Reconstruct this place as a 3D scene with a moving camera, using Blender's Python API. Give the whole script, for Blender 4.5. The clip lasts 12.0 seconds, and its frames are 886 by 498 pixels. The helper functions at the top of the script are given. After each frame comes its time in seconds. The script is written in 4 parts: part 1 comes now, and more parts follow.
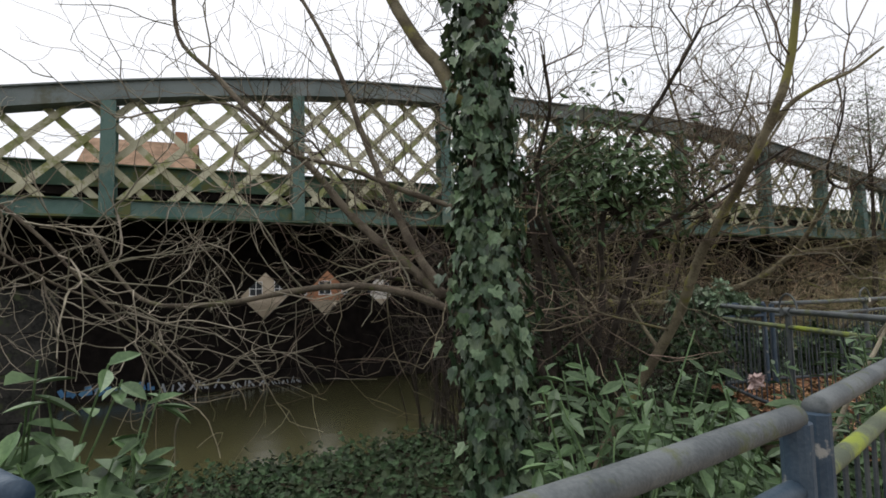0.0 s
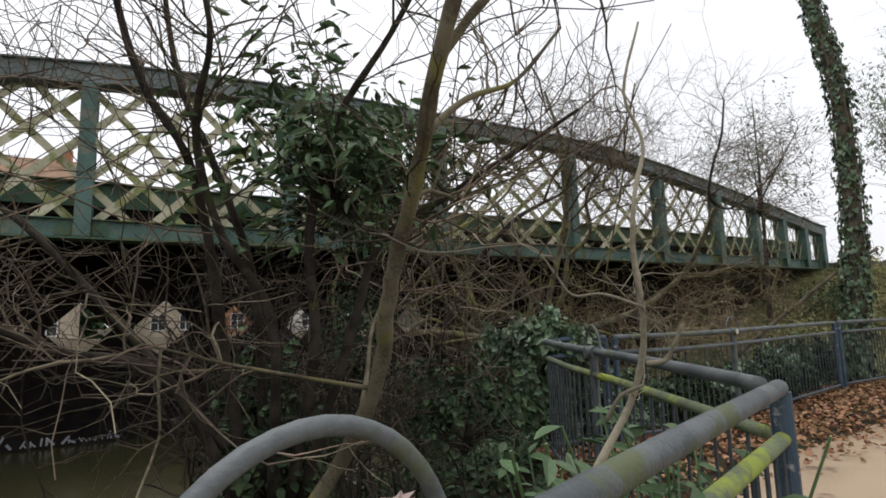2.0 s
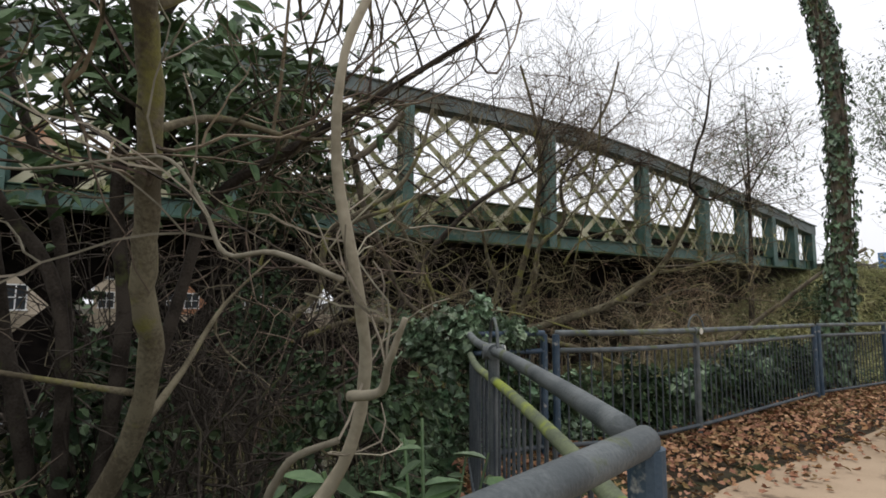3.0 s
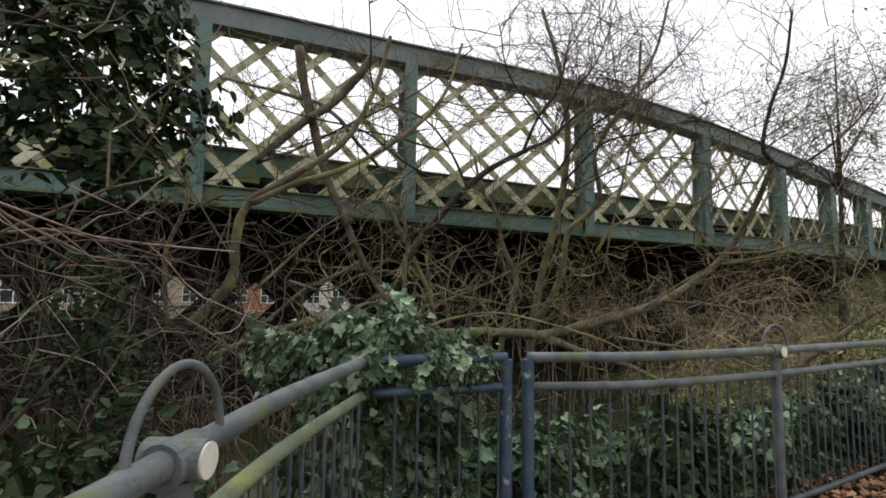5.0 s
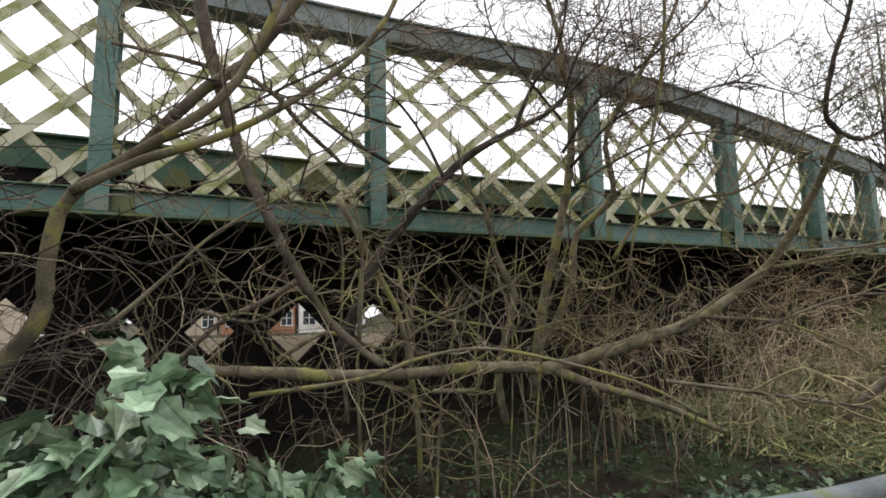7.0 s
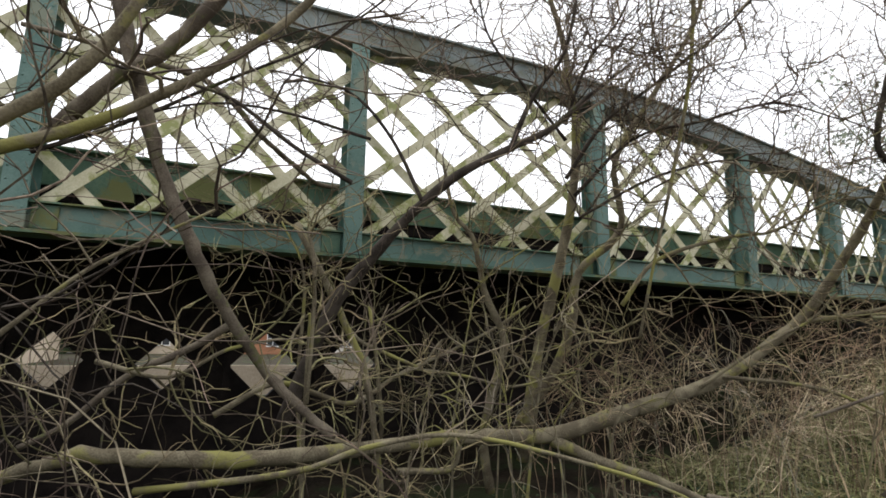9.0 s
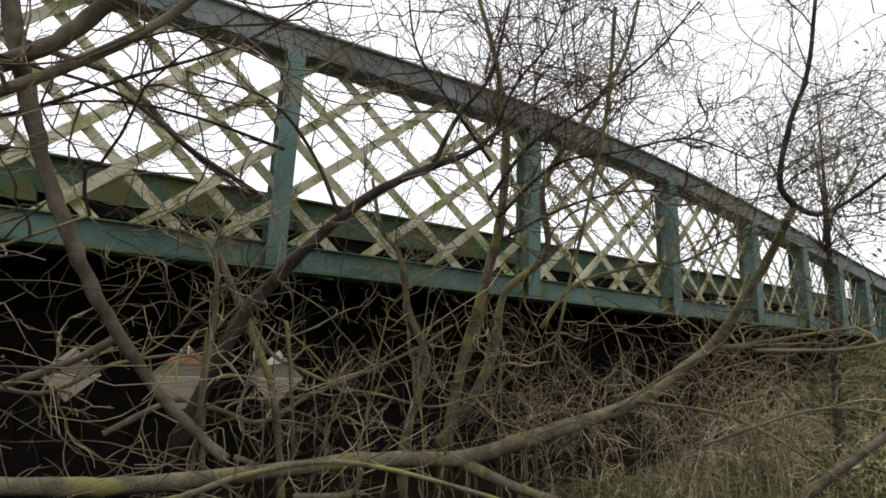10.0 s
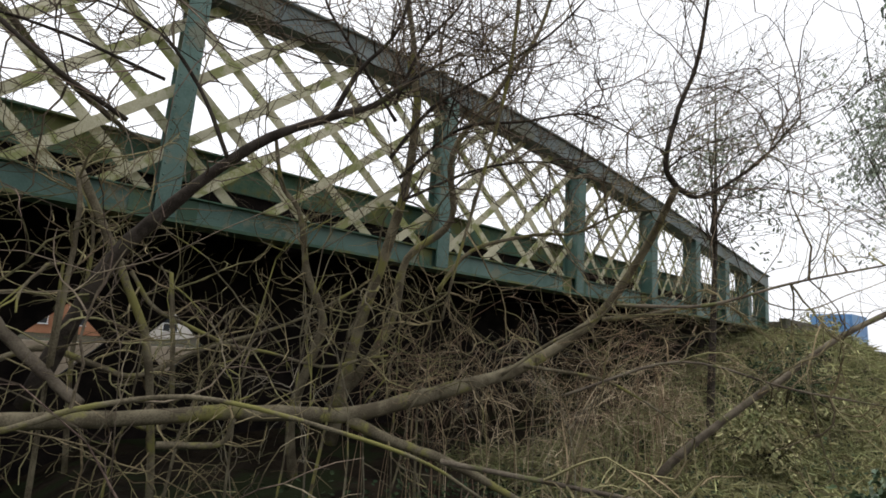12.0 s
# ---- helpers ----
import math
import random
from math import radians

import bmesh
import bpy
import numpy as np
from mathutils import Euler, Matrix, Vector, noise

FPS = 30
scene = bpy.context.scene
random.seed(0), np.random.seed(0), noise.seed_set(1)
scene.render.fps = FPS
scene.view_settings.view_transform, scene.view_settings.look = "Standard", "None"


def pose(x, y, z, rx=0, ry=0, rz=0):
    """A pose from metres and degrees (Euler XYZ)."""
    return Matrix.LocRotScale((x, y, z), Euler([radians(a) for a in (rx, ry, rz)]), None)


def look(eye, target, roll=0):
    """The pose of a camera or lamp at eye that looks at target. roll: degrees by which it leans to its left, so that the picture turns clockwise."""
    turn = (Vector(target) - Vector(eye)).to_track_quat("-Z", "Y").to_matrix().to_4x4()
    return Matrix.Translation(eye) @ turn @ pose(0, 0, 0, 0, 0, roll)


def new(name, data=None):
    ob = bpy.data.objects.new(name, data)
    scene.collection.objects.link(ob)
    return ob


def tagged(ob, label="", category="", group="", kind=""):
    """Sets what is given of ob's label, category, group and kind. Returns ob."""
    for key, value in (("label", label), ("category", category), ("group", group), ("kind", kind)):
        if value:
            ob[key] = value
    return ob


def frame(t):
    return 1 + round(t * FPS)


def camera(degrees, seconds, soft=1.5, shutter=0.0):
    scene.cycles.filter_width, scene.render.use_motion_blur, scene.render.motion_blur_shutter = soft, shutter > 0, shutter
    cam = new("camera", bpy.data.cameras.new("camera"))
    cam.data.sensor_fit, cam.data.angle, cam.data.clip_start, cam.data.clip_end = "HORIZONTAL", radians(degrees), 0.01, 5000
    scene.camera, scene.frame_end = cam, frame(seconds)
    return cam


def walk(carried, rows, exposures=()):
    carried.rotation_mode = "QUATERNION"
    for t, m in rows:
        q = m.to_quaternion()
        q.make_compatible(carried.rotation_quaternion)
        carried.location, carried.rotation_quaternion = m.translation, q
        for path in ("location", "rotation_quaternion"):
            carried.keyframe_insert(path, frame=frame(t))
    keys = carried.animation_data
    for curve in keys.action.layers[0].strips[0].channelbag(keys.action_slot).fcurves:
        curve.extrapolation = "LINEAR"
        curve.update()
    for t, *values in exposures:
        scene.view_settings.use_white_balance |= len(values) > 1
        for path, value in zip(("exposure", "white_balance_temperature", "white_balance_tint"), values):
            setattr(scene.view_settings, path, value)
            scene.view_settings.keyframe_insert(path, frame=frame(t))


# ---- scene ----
cam = camera(80.3, 12.0, soft=1.7)
PATH = [
    (0, (2.689, -1.370, 1.377), (3.382, 0.501, 1.522), -1.2),
    (0.5, (3.374, -1.156, 1.360), (4.097, 0.702, 1.524), -2.0),
    (1, (3.993, -0.867, 1.324), (4.804, 0.948, 1.544), -2.4),
    (1.5, (4.559, -0.694, 1.318), (5.425, 1.093, 1.555), -1.9),
    (2, (5.119, -0.461, 1.325), (6.012, 1.310, 1.584), -1.6),
    (2.5, (5.631, -0.290, 1.333), (6.539, 1.476, 1.577), -0.8),
    (3, (6.081, -0.085, 1.306), (6.993, 1.682, 1.522), 0.5),
    (4, (7.000, 0.360, 1.335), (7.819, 2.173, 1.537), 0.9),
    (5, (7.706, 1.192, 1.366), (8.427, 3.047, 1.562), 0.9),
    (5.5, (7.976, 1.676, 1.383), (8.677, 3.539, 1.580), 1.5),
    (6, (8.290, 2.050, 1.386), (9.001, 3.908, 1.594), 0.6),
    (6.5, (8.482, 2.401, 1.430), (9.199, 4.254, 1.661), -1.4),
    (7.5, (8.800, 3.080, 1.560), (9.507, 4.932, 1.825), -0.2),
    (8.5, (9.019, 3.598, 1.733), (9.721, 5.447, 2.029), 1.2),
    (9, (9.154, 3.576, 1.766), (9.879, 5.409, 2.106), 0.9),
    (9.5, (9.304, 3.556, 1.800), (10.088, 5.359, 2.168), 1.2),
    (10, (9.458, 3.505, 1.825), (10.343, 5.254, 2.221), 2.4),
    (10.5, (9.613, 3.451, 1.826), (10.598, 5.142, 2.240), 3.3),
    (11, (9.718, 3.447, 1.790), (10.756, 5.110, 2.190), 3.4),
    (11.5, (9.762, 3.403, 1.715), (10.849, 5.039, 2.091), 3.8),
    (12, (9.760, 3.394, 1.606), (10.885, 5.009, 1.959), 4.2),
]
EXPOSURES = [(0, 0.0), (3, 0.05), (5, 0.3), (6.5, 0.6), (8.5, 0.9), (9.5, 0.5), (10.5, 0.25), (12, 0.25)]
walk(cam, [(t, look(eye, aim, roll)) for t, eye, aim, roll in PATH], EXPOSURES)

# ---- world and sun: flat winter overcast ----
world = bpy.data.worlds.new("overcast")
scene.world = world
world.use_nodes = True
wn, wl = world.node_tree.nodes, world.node_tree.links
sky = wn.new("ShaderNodeTexSky")
sky.sky_type = "NISHITA"
sky.sun_disc = False
sky.sun_elevation = radians(70)
sky.sun_rotation = radians(-20)
sky.dust_density = 6.0
sky.air_density = 1.0
soften = wn.new("ShaderNodeHueSaturation")
soften.inputs["Saturation"].default_value = 0.14
wl.new(sky.outputs["Color"], soften.inputs["Color"])
cloud = wn.new("ShaderNodeMix")
cloud.data_type = "RGBA"
cloud.inputs["Factor"].default_value = 0.72
cloud.inputs["B"].default_value = (7.85, 7.95, 8.35, 1)
wl.new(soften.outputs["Color"], cloud.inputs["A"])
wl.new(cloud.outputs["Result"], wn["Background"].inputs["Color"])
wn["Background"].inputs["Strength"].default_value = 0.15
sun = new("sun", bpy.data.lights.new("sun", "SUN"))
sun.data.energy, sun.data.angle, sun.data.color = 1.15, radians(40), (1, 0.98, 0.95)
sun.matrix_world = look((0, 20, 52), (8, 6, 0))


# ---- materials ----
def material(name, base, other, scale, rough, bump=0.3, fine=60.0, metal=0.0, third=None, third_scale=3.0, third_at=0.55, spread=0.0, rough_to=None, contrast=0.12, coords="Object", lift=0.01, sheen=None):
    """Two-tone noise at a large and a fine scale, an optional third colour in patches, and a fine relief."""
    m = bpy.data.materials.new(name)
    m.use_nodes = True
    n, l = m.node_tree.nodes, m.node_tree.links
    b = n["Principled BSDF"]
    b.inputs["Roughness"].default_value, b.inputs["Metallic"].default_value = rough, metal
    b.inputs["Specular IOR Level"].default_value = sheen if sheen is not None else (0.12 if rough > 0.8 else 0.45)
    tc = n.new("ShaderNodeTexCoord")
    where = tc.outputs[coords]
    big, small = n.new("ShaderNodeTexNoise"), n.new("ShaderNodeTexNoise")
    big.inputs["Scale"].default_value, big.inputs["Detail"].default_value = scale, 6
    small.inputs["Scale"].default_value, small.inputs["Detail"].default_value = fine, 4
    l.new(where, big.inputs["Vector"])
    l.new(where, small.inputs["Vector"])
    add = n.new("ShaderNodeMath")
    add.operation = "MULTIPLY_ADD"
    l.new(small.outputs["Fac"], add.inputs[0])
    add.inputs[1].default_value = 0.45
    l.new(big.outputs["Fac"], add.inputs[2])
    ramp = n.new("ShaderNodeMapRange")
    ramp.inputs["From Min"].default_value, ramp.inputs["From Max"].default_value = 0.72 - contrast, 0.72 + contrast
    l.new(add.outputs[0], ramp.inputs["Value"])
    mix = n.new("ShaderNodeMix")
    mix.data_type = "RGBA"
    l.new(ramp.outputs[0], mix.inputs["Factor"])
    mix.inputs["A"].default_value, mix.inputs["B"].default_value = (*base, 1), (*other, 1)
    colour = mix.outputs["Result"]
    if third:
        patch = n.new("ShaderNodeTexNoise")
        patch.inputs["Scale"].default_value, patch.inputs["Detail"].default_value = third_scale, 8
        patch.inputs["Roughness"].default_value = 0.65
        l.new(where, patch.inputs["Vector"])
        cut = n.new("ShaderNodeMapRange")
        cut.inputs["From Min"].default_value, cut.inputs["From Max"].default_value = third_at, third_at + 0.07
        l.new(patch.outputs["Fac"], cut.inputs["Value"])
        mix3 = n.new("ShaderNodeMix")
        mix3.data_type = "RGBA"
        l.new(cut.outputs[0], mix3.inputs["Factor"])
        l.new(colour, mix3.inputs["A"])
        mix3.inputs["B"].default_value = (*third, 1)
        colour = mix3.outputs["Result"]
        if rough_to is not None:
            rr = n.new("ShaderNodeMapRange")
            rr.inputs["To Min"].default_value, rr.inputs["To Max"].default_value = rough, rough_to
            l.new(cut.outputs[0], rr.inputs["Value"])
            l.new(rr.outputs[0], b.inputs["Roughness"])
    if spread:
        info, geo, hsv = n.new("ShaderNodeObjectInfo"), n.new("ShaderNodeNewGeometry"), n.new("ShaderNodeHueSaturation")
        total = n.new("ShaderNodeMath")
        total.operation = "ADD"
        l.new(info.outputs["Random"], total.inputs[0])
        l.new(geo.outputs["Random Per Island"], total.inputs[1])
        frac = n.new("ShaderNodeMath")
        frac.operation = "FRACT"
        l.new(total.outputs[0], frac.inputs[0])
        val = n.new("ShaderNodeMapRange")
        val.inputs["To Min"].default_value, val.inputs["To Max"].default_value = 1 - spread, 1 + spread
        l.new(frac.outputs[0], val.inputs["Value"])
        l.new(val.outputs[0], hsv.inputs["Value"])
        hue = n.new("ShaderNodeMapRange")
        hue.inputs["To Min"].default_value, hue.inputs["To Max"].default_value = 0.5 - 0.05 * spread, 0.5 + 0.05 * spread
        l.new(geo.outputs["Random Per Island"], hue.inputs["Value"])
        l.new(hue.outputs[0], hsv.inputs["Hue"])
        l.new(colour, hsv.inputs["Color"])
        colour = hsv.outputs["Color"]
    l.new(colour, b.inputs["Base Color"])
    if bump:
        bp = n.new("ShaderNodeBump")
        bp.inputs["Strength"].default_value, bp.inputs["Distance"].default_value = bump, lift
        l.new(add.outputs[0], bp.inputs["Height"])
        l.new(bp.outputs["Normal"], b.inputs["Normal"])
    return m


BARK = material("bark", (0.075, 0.06, 0.046), (0.16, 0.135, 0.1), 6, 0.9, 0.8, 90, third=(0.11, 0.115, 0.05), third_scale=5, third_at=0.56)
MOSS_BARK = material("mossy_bark", (0.09, 0.075, 0.05), (0.19, 0.165, 0.11), 5, 0.92, 0.8, 80, third=(0.2, 0.188, 0.066), third_scale=2.6, third_at=0.52)
DARK_BARK = material("dark_bark", (0.026, 0.021, 0.017), (0.064, 0.053, 0.043), 7, 0.9, 0.7, 90, third=(0.065, 0.068, 0.03), third_scale=4, third_at=0.58)
TWIG = material("twig_bark", (0.06, 0.046, 0.034), (0.2, 0.16, 0.115), 2.2, 0.85, 0.2, 40, spread=0.6)
PALE_TWIG = material("pale_twig", (0.17, 0.15, 0.11), (0.28, 0.25, 0.19), 4, 0.85, 0.2, 60, spread=0.4)
BROWN_TWIG = material("dead_stem", (0.14, 0.098, 0.062), (0.33, 0.24, 0.155), 2, 0.88, 0.2, 40, spread=0.5)
STRAW_TWIG = material("straw_stem", (0.3, 0.24, 0.15), (0.55, 0.46, 0.31), 2, 0.88, 0.2, 40, spread=0.5)
# lighter copy of the ivy leaf: stronger light on the mounds, put into colour
LIT_IVY = material("lit_ivy_leaf", (0.07, 0.115, 0.062), (0.18, 0.245, 0.145), 14, 0.38, 0.15, 70, spread=0.5)
IVY = material("ivy_leaf", (0.042, 0.076, 0.036), (0.1, 0.155, 0.08), 9, 0.38, 0.15, 70, spread=0.6)
# leaf colour and sheen lowered to include shade from canopy and bridge
SHADED_LEAF = material("shaded_evergreen_leaf", (0.02, 0.036, 0.015), (0.046, 0.076, 0.032), 8, 0.62, 0.1, 60, spread=0.5, sheen=0.2)
DARK_STONE = material("stained_dark_stone", (0.014, 0.014, 0.013), (0.045, 0.043, 0.038), 3, 0.9, 0.6, 30, third=(0.05, 0.06, 0.03), third_scale=4)
MOSS_TWIG = material("mossy_twig", (0.085, 0.072, 0.042), (0.25, 0.21, 0.115), 2.4, 0.88, 0.2, 45, spread=0.55)
BROAD_LEAF = material("broad_leaf", (0.06, 0.11, 0.042), (0.115, 0.18, 0.075), 8, 0.45, 0.15, 60, spread=0.35)
DEAD_LEAF = material("fallen_leaf", (0.22, 0.12, 0.06), (0.36, 0.22, 0.13), 5, 0.85, 0.2, 60, spread=0.5)
RAIL_BLUE = material("railing_blue_paint", (0.022, 0.046, 0.078), (0.05, 0.08, 0.112), 7, 0.5, 0.35, 110, third=(0.3, 0.3, 0.28), third_scale=16, third_at=0.6, rough_to=0.8)
RAIL_GREY = material("railing_weathered_paint", (0.06, 0.071, 0.075), (0.115, 0.128, 0.13), 8, 0.6, 0.4, 120, third=(0.1, 0.115, 0.06), third_scale=5, third_at=0.55, rough_to=0.9)
RAIL_MOSS = material("railing_algae", (0.11, 0.13, 0.085), (0.19, 0.22, 0.12), 5, 0.75, 0.4, 110, third=(0.3, 0.36, 0.05), third_scale=2.2, third_at=0.5)
RAIL_DARK = material("baluster_paint", (0.03, 0.04, 0.05), (0.07, 0.08, 0.085), 9, 0.6, 0.3, 90)
CAP = material("clamp_cap", (0.5, 0.49, 0.42), (0.62, 0.6, 0.52), 20, 0.6, 0.3, 120)
GREEN = material("bridge_green_paint", (0.036, 0.09, 0.053), (0.075, 0.14, 0.088), 1.6, 0.55, 0.3, 45, third=(0.125, 0.135, 0.05), third_scale=1.6, third_at=0.5, rough_to=0.85)
TEAL = material("bridge_teal_paint", (0.052, 0.115, 0.094), (0.095, 0.17, 0.142), 2, 0.5, 0.3, 50, third=(0.17, 0.19, 0.14), third_scale=2.4, third_at=0.55, rough_to=0.8)
CHORD = material("top_chord_paint", (0.115, 0.145, 0.14), (0.19, 0.22, 0.21), 1.5, 0.6, 0.3, 50, third=(0.14, 0.145, 0.11), third_scale=1.2, third_at=0.56, rough_to=0.85)
CREAM = material("lattice_cream_paint", (0.4, 0.375, 0.245), (0.55, 0.52, 0.37), 2.2, 0.7, 0.3, 60, third=(0.25, 0.265, 0.1), third_scale=2.6, third_at=0.5, spread=0.12)
# steel near-black: the shade under the bridge is put into its colour
SHADED_RUST = material("shaded_rusty_steel", (0.008, 0.0065, 0.006), (0.018, 0.014, 0.012), 3, 0.85, 0.4, 50)
# brick tone pulled far down to hold the bridge's shade
SHADED_BRICK = material("shaded_brick", (0.01, 0.0085, 0.008), (0.022, 0.018, 0.016), 1.4, 0.95, 0.4, 30)
STONE = material("abutment_stone", (0.095, 0.085, 0.07), (0.18, 0.16, 0.135), 1.2, 0.92, 0.6, 25, third=(0.07, 0.075, 0.05), third_scale=1.5, third_at=0.52)
SOIL = material("bank_soil", (0.016, 0.012, 0.008), (0.042, 0.032, 0.021), 1.5, 0.95, 0.8, 18, third=(0.03, 0.038, 0.016), third_scale=0.8, third_at=0.5, lift=0.05)
MIST_LEAF = material("grey_green_needle", (0.14, 0.17, 0.12), (0.25, 0.29, 0.21), 6, 0.6, 0.1, 60, spread=0.4)
GRASS = material("rough_grass", (0.19, 0.2, 0.09), (0.36, 0.34, 0.18), 1.5, 0.9, 0.5, 30, spread=0.4)
TARMAC = material("path_surface", (0.27, 0.2, 0.135), (0.37, 0.28, 0.195), 0.9, 0.9, 0.5, 140, third=(0.16, 0.115, 0.08), third_scale=1.6, third_at=0.58, lift=0.004)
BRICK = material("house_brick", (0.3, 0.14, 0.08), (0.42, 0.21, 0.12), 0.8, 0.9, 0.3, 20)
RENDER_WALL = material("house_render", (0.6, 0.56, 0.5), (0.72, 0.69, 0.64), 0.4, 0.9, 0.2, 12)
TAN_WALL = material("house_tan_wall", (0.36, 0.3, 0.22), (0.5, 0.42, 0.32), 0.5, 0.9, 0.2, 14)
ROOF = material("roof_tile", (0.2, 0.13, 0.085), (0.32, 0.21, 0.14), 1.2, 0.85, 0.6, 14)
WHITE = material("white_paint", (0.72, 0.72, 0.7), (0.82, 0.82, 0.8), 2, 0.5, 0.05, 30)
BLUE_PAINT = material("blue_spray_paint", (0.05, 0.17, 0.38), (0.12, 0.3, 0.5), 4, 0.6, 0.1, 30)
PALE_PAINT = material("pale_spray_paint", (0.3, 0.33, 0.36), (0.45, 0.47, 0.5), 4, 0.6, 0.1, 30)
BLUE_SHEET = material("blue_sheet_metal", (0.08, 0.2, 0.42), (0.14, 0.3, 0.52), 1.5, 0.5, 0.1, 20)
PINK = material("faded_litter", (0.4, 0.29, 0.27), (0.52, 0.39, 0.36), 20, 0.7, 0.2, 90)
GLASS = material("window_glass", (0.03, 0.035, 0.04), (0.05, 0.055, 0.06), 1, 0.08, 0)

WATER = bpy.data.materials.new("river_water")
WATER.use_nodes = True
wtn, wtl = WATER.node_tree.nodes, WATER.node_tree.links
wb = wtn["Principled BSDF"]
wb.inputs["Base Color"].default_value = (0.085, 0.08, 0.036, 1)
wb.inputs["Roughness"].default_value = 0.22
wb.inputs["IOR"].default_value = 1.33
ripple, rb = wtn.new("ShaderNodeTexNoise"), wtn.new("ShaderNodeBump")
ripple.inputs["Scale"].default_value, ripple.inputs["Detail"].default_value = 2.2, 4
rb.inputs["Strength"].default_value, rb.inputs["Distance"].default_value = 0.25, 0.03
wtl.new(wtn.new("ShaderNodeTexCoord").outputs["Object"], ripple.inputs["Vector"])
wtl.new(ripple.outputs["Fac"], rb.inputs["Height"])
wtl.new(rb.outputs["Normal"], wb.inputs["Normal"])


# ---- mesh helpers ----
rng = random.Random(7)


def thing(name, label, category, group="", kind="", at=(0, 0, 0)):
    ob = new(name)
    ob.location = at
    ob.empty_display_size = 0.2
    return tagged(ob, label, category, group, kind)


def mesh_object(name, verts, faces, mat, parent=None, label="", smooth=False):
    me = bpy.data.meshes.new(name)
    me.from_pydata(verts, [], faces)
    me.materials.append(mat)
    if smooth:
        me.polygons.foreach_set("use_smooth", [True] * len(me.polygons))
    ob = new(name, me)
    if parent is not None:
        ob.parent = parent
    if label:
        ob["label"] = label
    return ob


class Shape:
    """Collects vertices and faces of one mesh."""

    def __init__(self):
        self.v, self.f, self.origin = [], [], None

    def add(self, verts, faces):
        k = len(self.v)
        self.v.extend(verts)
        self.f.extend([tuple(i + k for i in face) for face in faces])

    def box(self, lo, hi, m=None):
        c = [Vector((x, y, z)) for z in (lo[2], hi[2]) for y in (lo[1], hi[1]) for x in (lo[0], hi[0])]
        if m is not None:
            c = [m @ p for p in c]
        self.add([tuple(p) for p in c], [(0, 2, 3, 1), (4, 5, 7, 6), (0, 1, 5, 4), (2, 6, 7, 3), (0, 4, 6, 2), (1, 3, 7, 5)])

    def beam(self, a, b, wide, deep, side=(0, 1, 0), chamfer=0.0):
        """A flat bar from a to b: `deep` along side, `wide` across it."""
        a, b = Vector(a), Vector(b)
        t = (b - a).normalized()
        s = Vector(side).normalized()
        w = t.cross(s).normalized()
        ring = [(-1, -1), (1, -1), (1, 1), (-1, 1)]
        vs = [tuple(p + w * (u * wide / 2) + s * (v * deep / 2)) for p in (a, b) for u, v in ring]
        self.add(vs, [(0, 1, 2, 3), (7, 6, 5, 4), (0, 4, 5, 1), (1, 5, 6, 2), (2, 6, 7, 3), (3, 7, 4, 0)])

    def tube(self, pts, r0, r1=None, sides=8, cap=True, wobble=0.0):
        P = np.array(pts, dtype=float)
        n = len(P)
        r1 = r0 if r1 is None else r1
        T = np.gradient(P, axis=0)
        T /= np.linalg.norm(T, axis=1)[:, None] + 1e-9
        up = np.array((0.0, 0.0, 1.0)) if abs(T[0][2]) < 0.9 else np.array((1.0, 0.0, 0.0))
        U = np.cross(T, up)
        U /= np.linalg.norm(U, axis=1)[:, None] + 1e-9
        V = np.cross(T, U)
        R = np.linspace(r0, r1, n)
        if wobble:
            R = R * (1 + wobble * np.random.uniform(-1, 1, n))
        ang = np.linspace(0, 2 * np.pi, sides, endpoint=False)
        ring = P[:, None, :] + R[:, None, None] * (np.cos(ang)[None, :, None] * U[:, None, :] + np.sin(ang)[None, :, None] * V[:, None, :])
        k = len(self.v)
        self.v.extend(map(tuple, ring.reshape(-1, 3)))
        for i in range(n - 1):
            a = k + i * sides
            for j in range(sides):
                q = (j + 1) % sides
                self.f.append((a + j, a + q, a + sides + q, a + sides + j))
        if cap:
            self.f.append(tuple(k + j for j in reversed(range(sides))))
            self.f.append(tuple(k + (n - 1) * sides + j for j in range(sides)))

    def make(self, name, mat, parent=None, label="", smooth=False):
        return mesh_object(name, self.v, self.f, mat, parent, label, smooth)


def smooth_path(pts, per=4):
    """Catmull-Rom through a few points."""
    P = [np.array(p, dtype=float) for p in pts]
    P = [2 * P[0] - P[1]] + P + [2 * P[-1] - P[-2]]
    out = []
    for i in range(1, len(P) - 2):
        a, b, c, d = P[i - 1 : i + 3]
        for s in range(per):
            t = s / per
            out.append(0.5 * (2 * b + (c - a) * t + (2 * a - 5 * b + 4 * c - d) * t * t + (3 * b - a - 3 * c + d) * t**3))
    out.append(P[-2])
    return np.array(out)


def jitter(n, amount):
    return np.cumsum(np.random.normal(0, amount, (n, 3)), axis=0)


def twig(shape, p, d, length, r, level, bend=0.4, lift=0.0, kids=3, fork=(25, 65), shrink=0.62):
    """A crooked shoot with side shoots, tapering to its tip."""
    n = 7 if level > 0 else 5
    d = np.array(d, dtype=float)
    d /= np.linalg.norm(d) + 1e-9
    pts, step = [np.array(p, dtype=float)], length / n
    dirs = []
    for _ in range(n):
        d = d + np.random.normal(0, bend, 3) * 0.6 + np.array((0, 0, lift))
        d /= np.linalg.norm(d)
        dirs.append(d)
        pts.append(pts[-1] + d * step)
